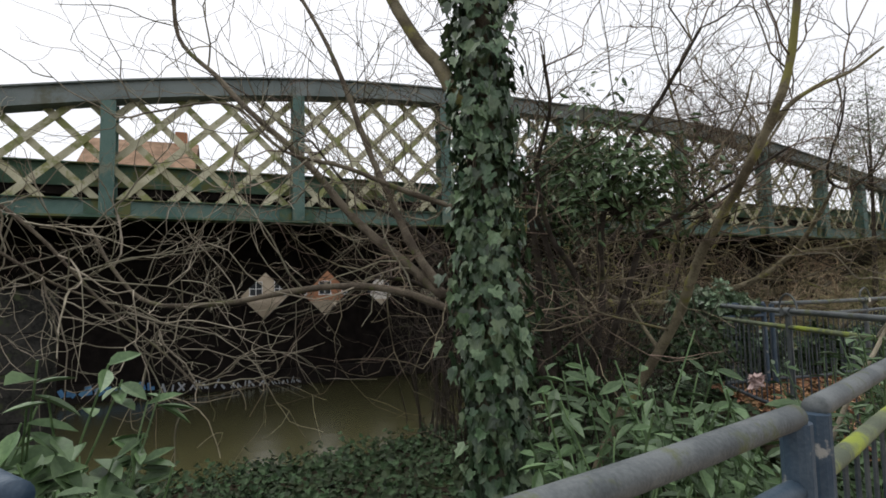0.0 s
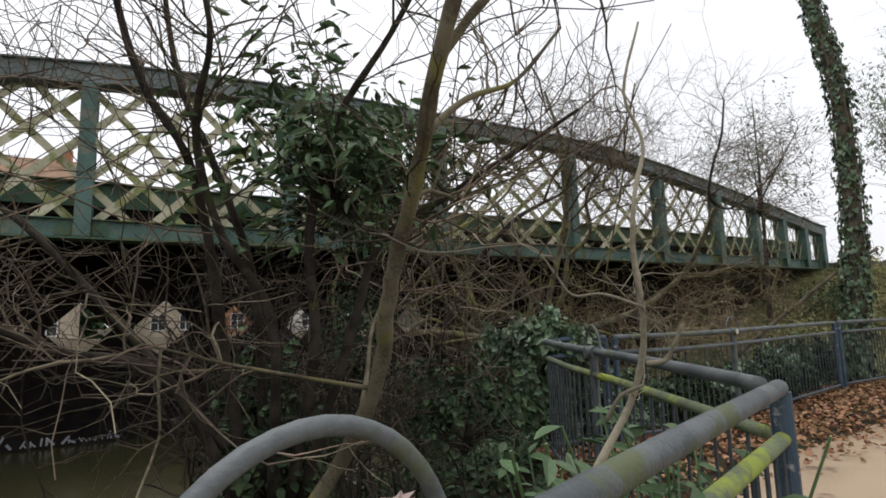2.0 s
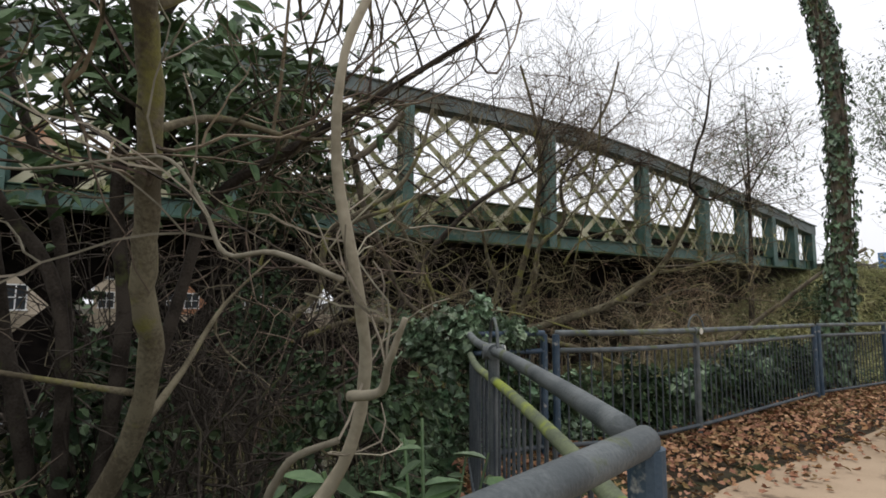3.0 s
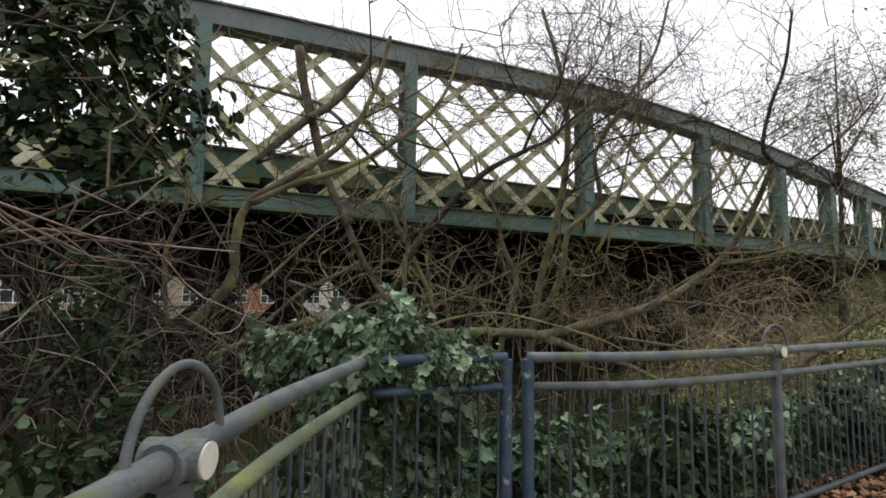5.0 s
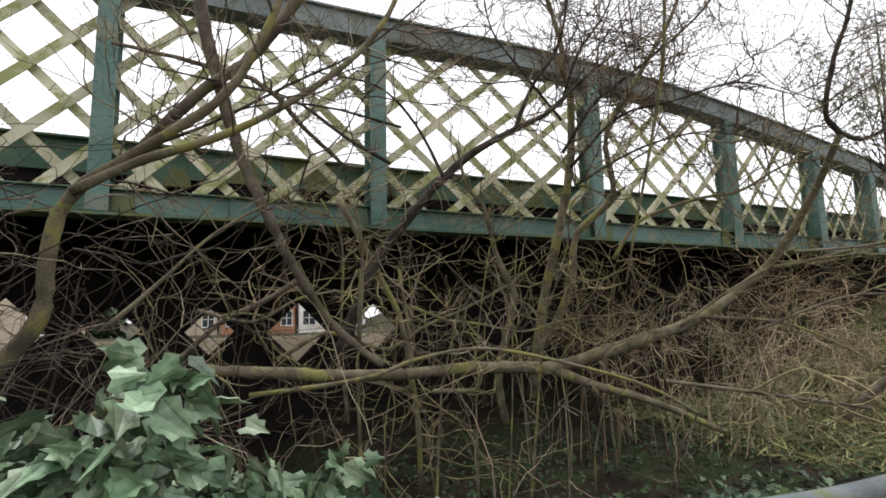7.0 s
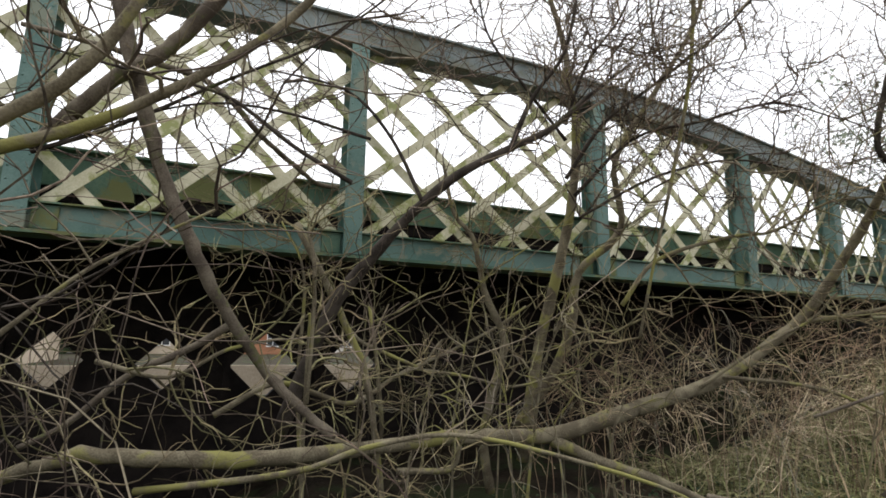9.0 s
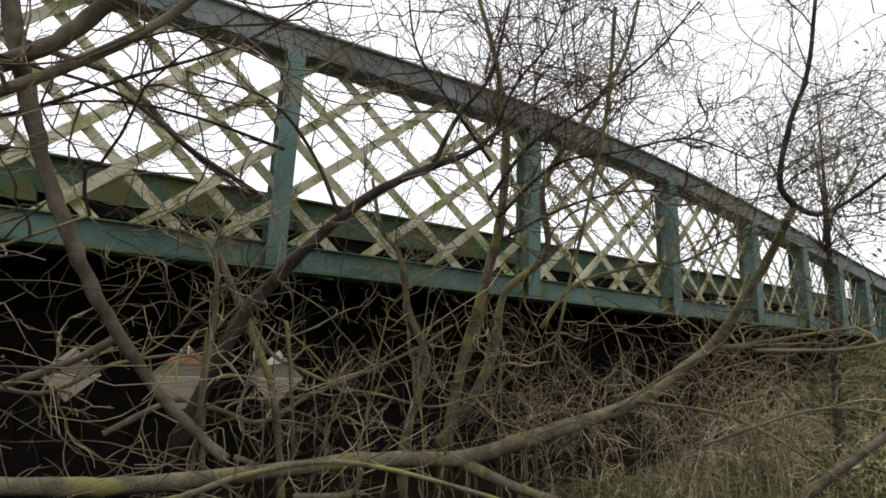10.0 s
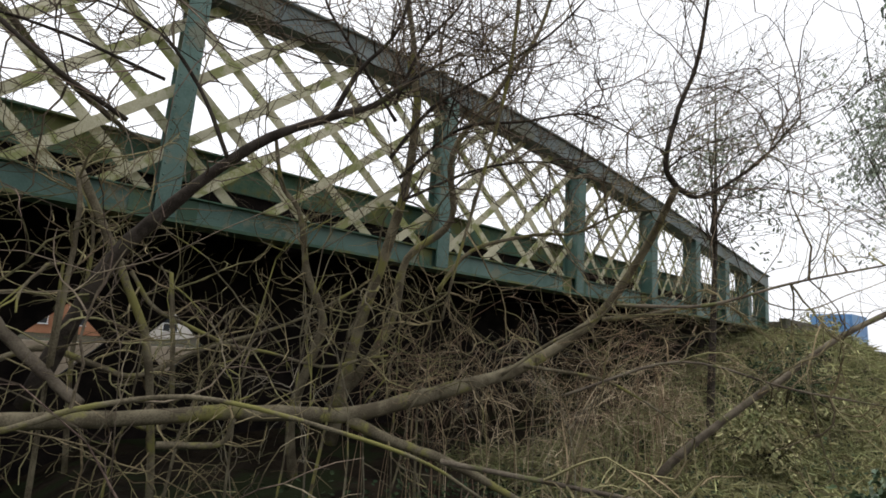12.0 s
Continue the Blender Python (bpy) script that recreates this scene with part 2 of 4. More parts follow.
    if shape.origin is not None and any(q[2] + shape.origin[2] < 3.3 and q[1] + shape.origin[1] < float(np.interp(q[0] + shape.origin[0], FENCE_X, FENCE_Y)) + 0.12 for q in pts):
        return
    shape.tube(pts, r, max(r * 0.4, 0.0014), sides=5 if r > 0.012 else (4 if r > 0.005 else 3), cap=False)
    if level <= 0:
        return
    for _ in range(kids):
        i = rng.randint(1, n)
        side = np.cross(dirs[i - 1], np.random.normal(0, 1, 3))
        side /= np.linalg.norm(side) + 1e-9
        a = radians(rng.uniform(*fork))
        twig(shape, pts[i], dirs[i - 1] * math.cos(a) + side * math.sin(a), length * rng.uniform(shrink * 0.7, shrink * 1.15), max(r * 0.62, 0.002), level - 1, bend, lift, max(kids - 1, 2), fork, shrink)


def tree(name, label, limbs, bark, twig_mat, shoots=14, reach=(0.5, 1.2), level=2, lift=0.03, kids=3, from_end=0.35, sides=9, thick=0.007):
    """A bare tree: each limb a mesh of its own, its shoots one mesh a limb."""
    base = limbs[0][0][0]
    root = thing(name, label, "tree", at=base)
    for pts, r0, r1 in limbs:
        path = smooth_path(pts, 5)
        path = path + np.random.normal(0, 0.12 * r1, (len(path), 3)) * np.sin(np.linspace(0, np.pi, len(path)))[:, None]
        trunk, fine = Shape(), Shape()
        fine.origin = base
        trunk.tube(path - np.array(base), r0, r1, sides=sides, wobble=0.09)
        limb = trunk.make("limb", bark, root, smooth=True)
        n = len(path)
        for _ in range(shoots):
            i = rng.randint(int(n * from_end), n - 1)
            t = path[min(i + 1, n - 1)] - path[max(i - 1, 0)]
            t /= np.linalg.norm(t) + 1e-9
            side = np.cross(t, np.random.normal(0, 1, 3))
            side /= np.linalg.norm(side) + 1e-9
            d = t * rng.uniform(0.2, 0.9) + side
            twig(fine, path[i] - np.array(base), d, rng.uniform(*reach), thick * rng.uniform(0.7, 1.3), level, lift=lift, kids=kids)
        if fine.v:
            tagged(fine.make("spray", twig_mat, limb), kind="stuff")
    return root


IVY_OUT = [(0, 0), (0.3, -0.15), (0.52, 0.16), (0.33, 0.36), (0.37, 0.63), (0.14, 0.7), (0, 1.0)]
LANCE_OUT = [(0, 0), (0.13, 0.2), (0.19, 0.45), (0.13, 0.75), (0, 1.0)]
BLADE_OUT = [(0, 0), (0.035, 0.25), (0.03, 0.65), (0, 1.0)]
ROUND_OUT = [(0, 0), (0.25, 0.12), (0.34, 0.42), (0.22, 0.78), (0, 1.0)]


def leaf_verts(outline, size, fold=0.18, droop=0.15):
    """A leaf folded along its midrib: right half, left half, in x-y with its tip along y."""
    right = [(x * size, y * size, (abs(x) * fold * 2 - y * y * droop) * size) for x, y in outline]
    left = [(-x * size, y * size, (abs(x) * fold * 2 - y * y * droop) * size) for x, y in outline[1:-1]]
    n = len(outline)
    faces = [tuple(range(n)), (0, n - 1, *[n + k for k in reversed(range(len(left)))])]
    return right + left, faces


def leaf_turn(normal, tip):
    z = Vector(normal).normalized()
    y = Vector(tip)
    y = (y - z * y.dot(z)).normalized()
    return Matrix((y.cross(z), y, z)).transposed()


def put_leaf(shape, outline, size, place, normal, tip, fold=0.18, droop=0.15):
    v, f = leaf_verts(outline, size, fold, droop)
    m = leaf_turn(normal, tip)
    p = Vector(place)
    shape.add([tuple(p + m @ Vector(q)) for q in v], f)


LEAF_MESHES = {}


def leaf_object(name, outline, size, place, normal, tip, mat, parent):
    """One leaf as an object of its own; leaves of one size class share a mesh."""
    key = (name, len(outline), round(size, 2), mat.name)
    if key not in LEAF_MESHES:
        v, f = leaf_verts(outline, round(size, 2))
        me = bpy.data.meshes.new(name)
        me.from_pydata(v, [], f)
        me.materials.append(mat)
        LEAF_MESHES[key] = me
    ob = new(name, LEAF_MESHES[key])
    ob.parent = parent
    ob.matrix_local = Matrix.Translation(Vector(place)) @ leaf_turn(normal, tip).to_4x4()
    return ob


# ---- ground, river, path ----
FENCE_X = [-60, 1.0, 2.5, 3.9, 5.2, 6.85, 7.57, 8.3, 9.15, 11.05, 14.5, 17, 21, 26, 60]
FENCE_Y = [3.0, 0.75, -0.75, -0.49, -0.02, 0.62, 2.2, 3.68, 3.67, 3.68, 4.34, 4.5, 4.85, 5.3, 10]
WATER_Z = -1.2


def ground_height(x, y):
    d = y - float(np.interp(x, FENCE_X, FENCE_Y))
    bump = 0.06 * noise.noise((x * 0.9, y * 0.9, 0)) + 0.03 * noise.noise((x * 3, y * 3, 4))
    deep = -1.75
    river = min(max((10.5 - x) / 2.5, 0), 1)
    if abs(x) > 70 or abs(y) > 70:
        return -0.4
    if d < 0.15:
        return bump * 0.25 - 0.01
    fy = float(np.interp(x, FENCE_X, FENCE_Y)) + 0.15
    edge = 7.2 - 0.5 * math.sin(x * 0.7)
    if y < edge:
        f = (y - fy) / max(edge - fy, 0.5)
        h = -1.22 * f ** 0.85
    else:
        h = -1.22 - 0.55 * min((y - edge) / 1.2, 1)
    h = h * river + (-0.5 * min(d / 3, 1)) * (1 - river)
    if y > 14.2:
        k = min(max((y - 14.2) / 1.2, 0), 1)
        h = h * (1 - k) + 0.1 * k
    if x > 17.5:
        k = min((x - 17.5) / 11, 1) * min(max((d - 0.8) / 3.5, 0), 1)
        h += 3.1 * k * k * (3 - 2 * k)
    if x < -14:
        k = min(max((-14 - x) / 5, 0), 1)
        h = h * (1 - k)
    return h + bump * (1 if d > 0.3 else 0.4)


def axis(lo, hi, step, far):
    a = list(np.arange(lo, hi + 1e-6, step))
    out, s = [], step
    v = hi
    while v < far:
        s *= 1.6
        v += s
        out.append(v)
    left, s, v = [], step, lo
    while v > -far:
        s *= 1.6
        v -= s
        left.append(v)
    return left[::-1] + a + out


gx, gy = axis(-6, 28, 0.3, 900), axis(-4, 17, 0.25, 900)
verts = [(x, y, ground_height(x, y)) for y in gy for x in gx]
w = len(gx)
faces = [(j * w + i, j * w + i + 1, (j + 1) * w + i + 1, (j + 1) * w + i) for j in range(len(gy) - 1) for i in range(w - 1)]
tagged(mesh_object("ground", verts, faces, SOIL, smooth=True), "damp dark soil and undergrowth of the river bank", "ground", kind="structure")

s = Shape()
s.add([(-14, 3.0, WATER_Z), (10.6, 3.0, WATER_Z), (10.6, 15.2, WATER_Z), (-14, 15.2, WATER_Z)], [(0, 1, 2, 3)])
tagged(s.make("water", WATER), "still olive-brown river water under the bridge", "river", kind="structure")

# the path: a strip of worn brown surfacing
edge_n = [(-8, -0.6), (1, -0.75), (3.6, -0.75), (5.2, -0.62), (6.5, -0.3), (7.4, 0.8), (8.3, 1.9), (9.4, 2.45), (12.9, 2.95), (18, 4.3), (26, 6.2), (45, 11)]
path_n = smooth_path([(x, y, 0.012) for x, y in edge_n], 6)
v, f = [], []
for p in path_n:
    for k in range(5):
        wob = 0.06 * noise.noise((p[0] * 2, k, 0)) if k == 0 else 0
        v.append((p[0] + 0.25 * k * 0.4, p[1] - k * 0.75 + wob, 0.022 - (0.012 if k in (0, 4) else 0)))
for i in range(len(path_n) - 1):
    for k in range(4):
        a = i * 5 + k
        f.append((a, a + 1, a + 6, a + 5))
tagged(mesh_object("road", v, f, TARMAC, smooth=True), "worn brown surfaced footpath beside the railing", "path", kind="structure")

# ---- bridge ----
bridge = thing("lattice_bridge", "green riveted iron bridge with cream lattice sides", "bridge", at=(6.5, 10.087, 2.78))
bridge.rotation_euler = (0, 0, radians(2.91))
SPAN = Matrix.Translation((6.5, 10.087, -0.02)) @ Matrix.Rotation(radians(2.91), 4, "Z") @ Matrix.Translation((-6.5, -10, 0))
B0 = np.array((6.5, 10, 2.8))
POST_X = [-13.4, -10, -6.6, -3.2, 0.23, 3.64, 7.0, 10.5, 14.6, 18.2, 21.05, 23.2, 24.9, 26.35, 27.6]
TOP_X = [-14, -10, -6.6, -3.2, 0.23, 1.3, 3.64, 5.6, 7.0, 10.5, 12.5, 14.6, 16.5, 18.2, 21.05, 23.2, 24.9, 26.35, 27.8]
TOP_Z = [3.4, 3.65, 4.1, 4.65, 5.34, 5.54, 5.86, 6.02, 6.09, 6.1, 6.14, 6.12, 6.03, 5.87, 5.49, 5.16, 4.92, 4.68, 4.44]


def chord_top(x):
    return sum(float(np.interp(x + o, TOP_X, TOP_Z)) for o in (-0.9, -0.45, 0, 0.45, 0.9)) / 5


def along(lo, hi, step):
    return list(np.arange(lo, hi, step)) + [hi]


def local(p):
    return tuple(np.array(p) - B0)


# top chord: a box with a lid plate standing a little proud
s = Shape()
xs = along(-14, 27.8, 0.6)
for y0, y1, dz0, dz1 in ((9.84, 10.24, -0.36, -0.03), (9.78, 10.3, -0.03, 0.0)):
    k = len(s.v)
    for x in xs:
        t = chord_top(x)
        s.v.extend(local(q) for q in ((x, y0, t + dz0), (x, y1, t + dz0), (x, y1, t + dz1), (x, y0, t + dz1)))
    for i in range(len(xs) - 1):
        a = k + 4 * i
        for j in range(4):
            q = (j + 1) % 4
            s.f.append((a + j, a + 4 + j, a + 4 + q, a + q))
    s.f.append((k, k + 1, k + 2, k + 3))
    e = k + 4 * (len(xs) - 1)
    s.f.append((e + 3, e + 2, e + 1, e))
s.make("top_chord", CHORD, bridge, "weathered grey-green top chord")

# bottom chord: web plate, bottom flange, upper angle
s = Shape()
s.box(local((-14, 9.98, 2.83)), local((27.8, 10.02, 3.12)))
s.make("bottom_chord", TEAL, bridge, "teal riveted bottom chord streaked with algae")
s = Shape()
s.box(local((-14, 9.82, 2.79)), local((27.8, 10.22, 2.827)))
s.make("bottom_flange", GREEN, bridge)
s = Shape()
s.box(local((-14, 9.9, 3.122)), local((27.8, 10.1, 3.14)))
s.make("edge_angle", GREEN, bridge)

# deck girder behind the lattice, and the deck with its cross beams
s = Shape()
s.box(local((-14, 10.5, 3.46)), local((27.8, 10.53, 3.87)))
s.box(local((-14, 10.38, 3.874)), local((27.8, 10.65, 3.9)))
s.make("deck_girder", GREEN, bridge, "dull green plate girder edging the deck")
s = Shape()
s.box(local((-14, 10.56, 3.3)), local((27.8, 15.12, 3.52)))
s.make("deck", SHADED_RUST, bridge, "rusty deck plates, coloured near-black for the shade beneath")
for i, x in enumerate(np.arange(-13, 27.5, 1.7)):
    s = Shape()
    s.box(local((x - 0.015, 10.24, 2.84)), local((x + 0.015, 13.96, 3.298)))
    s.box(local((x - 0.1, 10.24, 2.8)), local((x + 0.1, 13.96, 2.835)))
    s.make("cross_beam", SHADED_RUST, bridge)

# posts: a flanged section with rivets
for i, x in enumerate(POST_X):
    s = Shape()
    t = chord_top(x) - 0.365
    w = 0.12
    s.box(local((x - w, 9.83, 2.84)), local((x + w, 9.86, t)))
    post = s.make("post", TEAL, bridge)
    s = Shape()
    s.box(local((x - 0.02, 9.862, 2.84)), local((x + 0.02, 10.18, t)))
    s.make("web", TEAL, post)
    s = Shape()
    s.box(local((x - w, 10.182, 3.145)), local((x + w, 10.2, t)))
    s.make("flange", TEAL, post)
    r = Shape()
    for z in np.arange(2.9, t - 0.05, 0.14):
        for dx in (-w + 0.035, w - 0.035):
            q = Matrix.Translation(local((x + dx, 9.829, z)))
            r.add([tuple(q @ Vector(c)) for c in ((-0.016, 0, 0), (0, 0, -0.016), (0.016, 0, 0), (0, 0, 0.016), (0, -0.012, 0))], [(0, 1, 4), (1, 2, 4), (2, 3, 4), (3, 0, 4)])
    tagged(r.make("rivets", TEAL, post), kind="stuff")
    for dx in (-1, 1):
        g = Shape()
        g.box(local((x + dx * (w + 0.13) - 0.12, 9.955, 2.86)), local((x + dx * (w + 0.13) + 0.12, 9.975, 3.11)))
        g.make("gusset_plate", GREEN, bridge)

# one rounded mossy gusset standing against the deck girder
s = Shape()
rim = [(0.24 * math.cos(a), 0.3 * math.sin(a)) for a in np.linspace(0, math.pi, 13)]
n = len(rim)
s.add([local((7.75 + u, 10.36, 3.32 + v)) for u, v in rim] + [local((7.75 + u, 10.49, 3.32 + v)) for u, v in rim], [tuple(range(n)), tuple(range(2 * n - 1, n - 1, -1))] + [(k, k + n, k + n + 1, k + 1) for k in range(n - 1)] + [(n - 1, 2 * n - 1, n, 0)])
s.make("rounded_gusset", GREEN, bridge, "rounded plate furred with moss")

# lattice: flat bars, two layers, four to a panel
def at_u(u):
    return float(np.interp(u / 4.0, range(len(POST_X)), POST_X))


for layer, way in ((10.05, 1), (10.12, -1)):
    for k in range(-2, 4 * (len(POST_X) - 1) + 3):
        u0 = k + 0.5
        pitch = max(at_u(min(max(u0, 0), 55) + 0.5) - at_u(min(max(u0, 0), 55) - 0.5), 0.3)
        lo = None
        pts = []
        for z in np.arange(2.95, 6.4, 0.05):
            u = u0 + way * (z - 3.38) / (0.84 if pitch > 0.6 else 0.78)
            if u < 0 or u > 4 * (len(POST_X) - 1):
                continue
            x = at_u(u)
            if z > chord_top(x) - 0.3:
                if pts:
                    break
                continue
            pts.append((x, layer, z))
        if len(pts) > 6:
            s = Shape()
            s.beam(local(pts[0]), local(pts[-1]), 0.128 * min(1.0, pitch / 0.84) ** 2.0, 0.014)
            s.make("lattice_bar", CREAM, bridge)

# ---- masonry under and behind the bridge ----
def diamond_wall(x0, x1, z0, z1, y0, y1, holes):
    """A masonry screen pierced by a row of diamond openings, one to a cell."""
    s = Shape()
    for k, (cx, cz, a, lo, hi) in enumerate(holes):
        for y, flip in ((y0, False), (y1, True)):
            p = [(lo, z0), (cx, z0), (hi, z0), (lo, cz), (hi, cz), (lo, z1), (cx, z1), (hi, z1), (cx - a, cz), (cx + a, cz), (cx, cz - a), (cx, cz + a)]
            f = [(0, 1, 10, 8, 3), (1, 2, 4, 9, 10), (4, 7, 6, 11, 9), (3, 8, 11, 6, 5)]
            s.add([(q[0], y, q[1]) for q in p], [tuple(reversed(g)) if flip else g for g in f])
        ring = [(cx - a, cz), (cx, cz - a), (cx + a, cz), (cx, cz + a)]
        s.add([(q[0], y0, q[1]) for q in ring] + [(q[0], y1, q[1]) for q in ring], [(m, m + 4, (m + 1) % 4 + 4, (m + 1) % 4) for m in range(4)])
    s.box((x0, y0, z0), (holes[0][3], y1, z1))
    s.box((holes[-1][4], y0, z0), (x1, y1, z1))
    return s


HOLES = ((3.3, 0.66), (4.95, 0.7), (6.62, 0.48), (8.3, 0.45), (10.0, 0.62), (11.65, 0.55))
# dark sheet: shade between the diamond openings drawn as near-black colour
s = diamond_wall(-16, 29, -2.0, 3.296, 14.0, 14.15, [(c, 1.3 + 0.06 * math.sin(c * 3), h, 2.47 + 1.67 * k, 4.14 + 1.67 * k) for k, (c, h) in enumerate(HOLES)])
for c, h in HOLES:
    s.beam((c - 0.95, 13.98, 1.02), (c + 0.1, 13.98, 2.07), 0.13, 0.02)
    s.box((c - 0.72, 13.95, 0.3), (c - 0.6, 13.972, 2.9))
screen = tagged(s.make("wall_north", SHADED_RUST), "braced screen with diamond openings, coloured near-black for shade under the bridge", "wall", kind="structure")
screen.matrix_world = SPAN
s = Shape()
s.box((-16, 10.6, -2), (-13.8, 14.7, 3.28))
tagged(s.make("wall_west", STONE), "stained stone abutment at the river's far end", "wall", kind="structure").matrix_world = SPAN
s = Shape()
s.box((27.85, 9.6, -1), (31.5, 15.1, 3.05))
s.box((27.82, 9.4, 2.6), (31.6, 9.59, 3.15))
tagged(s.make("wall_east", STONE), "weathered grey stone abutment carrying the bridge end", "abutment", kind="structure").matrix_world = SPAN

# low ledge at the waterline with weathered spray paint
# the ledge's dark tone stands for shade below the deck
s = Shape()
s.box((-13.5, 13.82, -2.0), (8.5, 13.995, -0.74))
tagged(s.make("ledge", SHADED_BRICK), "stone ledge at the waterline, toned dark for shade under the bridge", "ledge", kind="structure").matrix_world = SPAN
for lo, hi, z0, z1, mat, what in ((-1.2, 0.7, -1.0, -0.78, BLUE_PAINT, "blue"), (0.8, 2.1, -1.08, -0.82, PALE_PAINT, "pale"), (2.3, 4.3, -1.12, -0.95, PALE_PAINT, "pale")):
    mark = thing("graffiti", f"faded {what} spray paint on the waterline ledge", "graffiti")
    mark.matrix_world = SPAN @ Matrix.Translation((lo, 13.81, z0))
    x = 0.0
    while x < hi - lo:
        w = rng.uniform(0.08, 0.22)
        s = Shape()
        s.beam((x, 0, 0), (x + w * rng.uniform(-0.9, 0.9), 0, (z1 - z0) * rng.uniform(0.35, 1.0)), w * (0.8 if what == "blue" else 0.25), 0.006)
        s.make("stroke", mat, mark)
        x += w * 0.75


# ---- railings ----
def fence_line(pts, step=0.05):
    P = [np.array(p, dtype=float) for p in pts]
    out = []
    for a, b in zip(P, P[1:]):
        n = max(int(np.linalg.norm(b - a) / step), 1)
        out += [a + (b - a) * k / n for k in range(n)]
    return out + [P[-1]]


def railing(pts, top_mat, mid_mat, post_mat, hoops=(), label="", ends=(True, True), posts=(), rise=0.165):
    """One section: top, middle and bottom rails, end posts, balusters, and an arched hoop with a clamp where two lengths meet."""
    base = np.array((*pts[0], 0.0))
    root = thing("metal_railing", label, "railing", "railings along the footpath", at=tuple(base))
    line = smooth_path([(*p, 0) for p in pts], 8)

    def raised(z, push=0.0):
        return [tuple(p - base + np.array((0, 0, z))) for p in line]

    for name, z, r, mat in (("top_rail", 1.1 - 0.027, 0.027, top_mat), ("middle_rail", 0.92, 0.023, mid_mat), ("bottom_rail", 0.1, 0.02, RAIL_DARK)):
        s = Shape()
        s.tube(raised(z), r, sides=16)
        s.make(name, mat, root, smooth=True)
    stands = [p for p, on in ((line[0], ends[0]), (line[-1], ends[1])) if on] + [np.array((*p, 0)) for p in posts]
    for p in stands:
        s = Shape()
        q = p - base
        s.tube([q + np.array((0, 0, z)) for z in (-0.25, 0.5, 1.062)], 0.033, sides=14)
        s.tube([q + np.array((0, 0, z)) for z in (-0.02, 0.012)], 0.06, sides=12)
        s.make("post", post_mat, root, smooth=False)
    total, last = 0.0, line[0]
    fine = fence_line([tuple(p) for p in line], 0.02)
    for p in fine[1:]:
        total += np.linalg.norm(p - last)
        last = p
        if total > 0.105:
            total = 0.0
            s = Shape()
            q = p - base
            s.tube([q + np.array((0, 0, z)) for z in (0.1, 0.895)], 0.0075, sides=6, cap=False)
            s.make("baluster", RAIL_DARK, root)
    for hx, hy, dx, dy in hoops:
        d = np.array((dx, dy, 0.0))
        d /= np.linalg.norm(d)
        c = np.array((hx, hy, 0)) - base
        side = np.array((-d[1], d[0], 0))
        s = Shape()
        arc = [c + d * (0.155 * math.cos(a)) + np.array((0, 0, 1.075 + rise * math.sin(a))) for a in np.linspace(0, math.pi, 22)]
        s.tube(arc, 0.009, sides=10)
        s.make("hoop", RAIL_GREY, root, "arched grey tube hoop", smooth=True)
        s = Shape()
        s.tube([c - d * 0.06 + np.array((0, 0, 1.068)), c + d * 0.06 + np.array((0, 0, 1.068))], 0.042, sides=16)
        s.tube([c + side * 0.06 + np.array((0, 0, 1.068)), c - side * 0.055 + np.array((0, 0, 1.068))], 0.038, sides=20)
        s.tube([c + np.array((0, 0, 0.86)), c + np.array((0, 0, 1.03))], 0.03, sides=12)
        clamp = s.make("clamp", RAIL_GREY, root, "cast clamp joining two rail lengths")
        s = Shape()
        s.tube([c - side * 0.053 + np.array((0, 0, 1.068)), c - side * 0.06 + np.array((0, 0, 1.068))], 0.033, sides=20)
        s.make("cap", CAP, clamp, "pale round cap")
        s = Shape()
        s.tube([c + np.array((0, 0, z)) for z in (-0.25, 0.86)], 0.028, sides=12)
        s.make("post", RAIL_GREY, root)
    return root


railing([(1.0, 0.72), (1.6, 0.38), (2.05, 0.02), (2.36, -0.38)], RAIL_BLUE, RAIL_BLUE, RAIL_BLUE, label="blue-painted tubular railing above the river bank")
railing([(2.5, -0.84), (3.15, -0.7), (3.83, -0.52)], RAIL_GREY, RAIL_BLUE, RAIL_BLUE, label="weathered grey tubular railing with a blue end post")
railing([(3.95, -0.48), (4.3, -0.35), (4.75, -0.18), (5.22, -0.02), (5.9, 0.25), (6.84, 0.6)], RAIL_GREY, RAIL_MOSS, RAIL_BLUE, hoops=[(5.22, -0.02, 1, 0.35)], label="weathered grey tubular railing with mossy lower rail")
railing([(6.87, 0.68), (7.08, 1.1), (7.45, 1.9), (7.62, 2.3), (7.85, 2.85), (8.26, 3.64)], RAIL_GREY, RAIL_MOSS, RAIL_BLUE, hoops=[(7.62, 2.3, 0.42, 0.9)], label="grey tubular railing running down the footpath corner", ends=(False, False))
railing([(8.33, 3.7), (8.7, 3.71), (9.05, 3.7)], RAIL_BLUE, RAIL_BLUE, RAIL_BLUE, label="short blue tubular railing overgrown with ivy", ends=(False, True))
railing([(9.17, 3.68), (9.62, 3.58), (10.1, 3.57), (11.05, 3.68), (12.6, 3.97), (14.5, 4.34)], RAIL_GREY, RAIL_GREY, RAIL_BLUE, hoops=[(11.05, 3.68, 1, 0.16)], label="long weathered railing with ivy behind it")
railing([(14.66, 4.36), (17, 4.5), (21, 4.85), (26, 5.3)], RAIL_GREY, RAIL_GREY, RAIL_BLUE, label="far length of weathered railing along the path", posts=((16.9, 4.495), (19, 4.67)))


# ---- trees and thickets: limbs as (points, thick radius, thin radius) ----
FAN_LIMBS = []
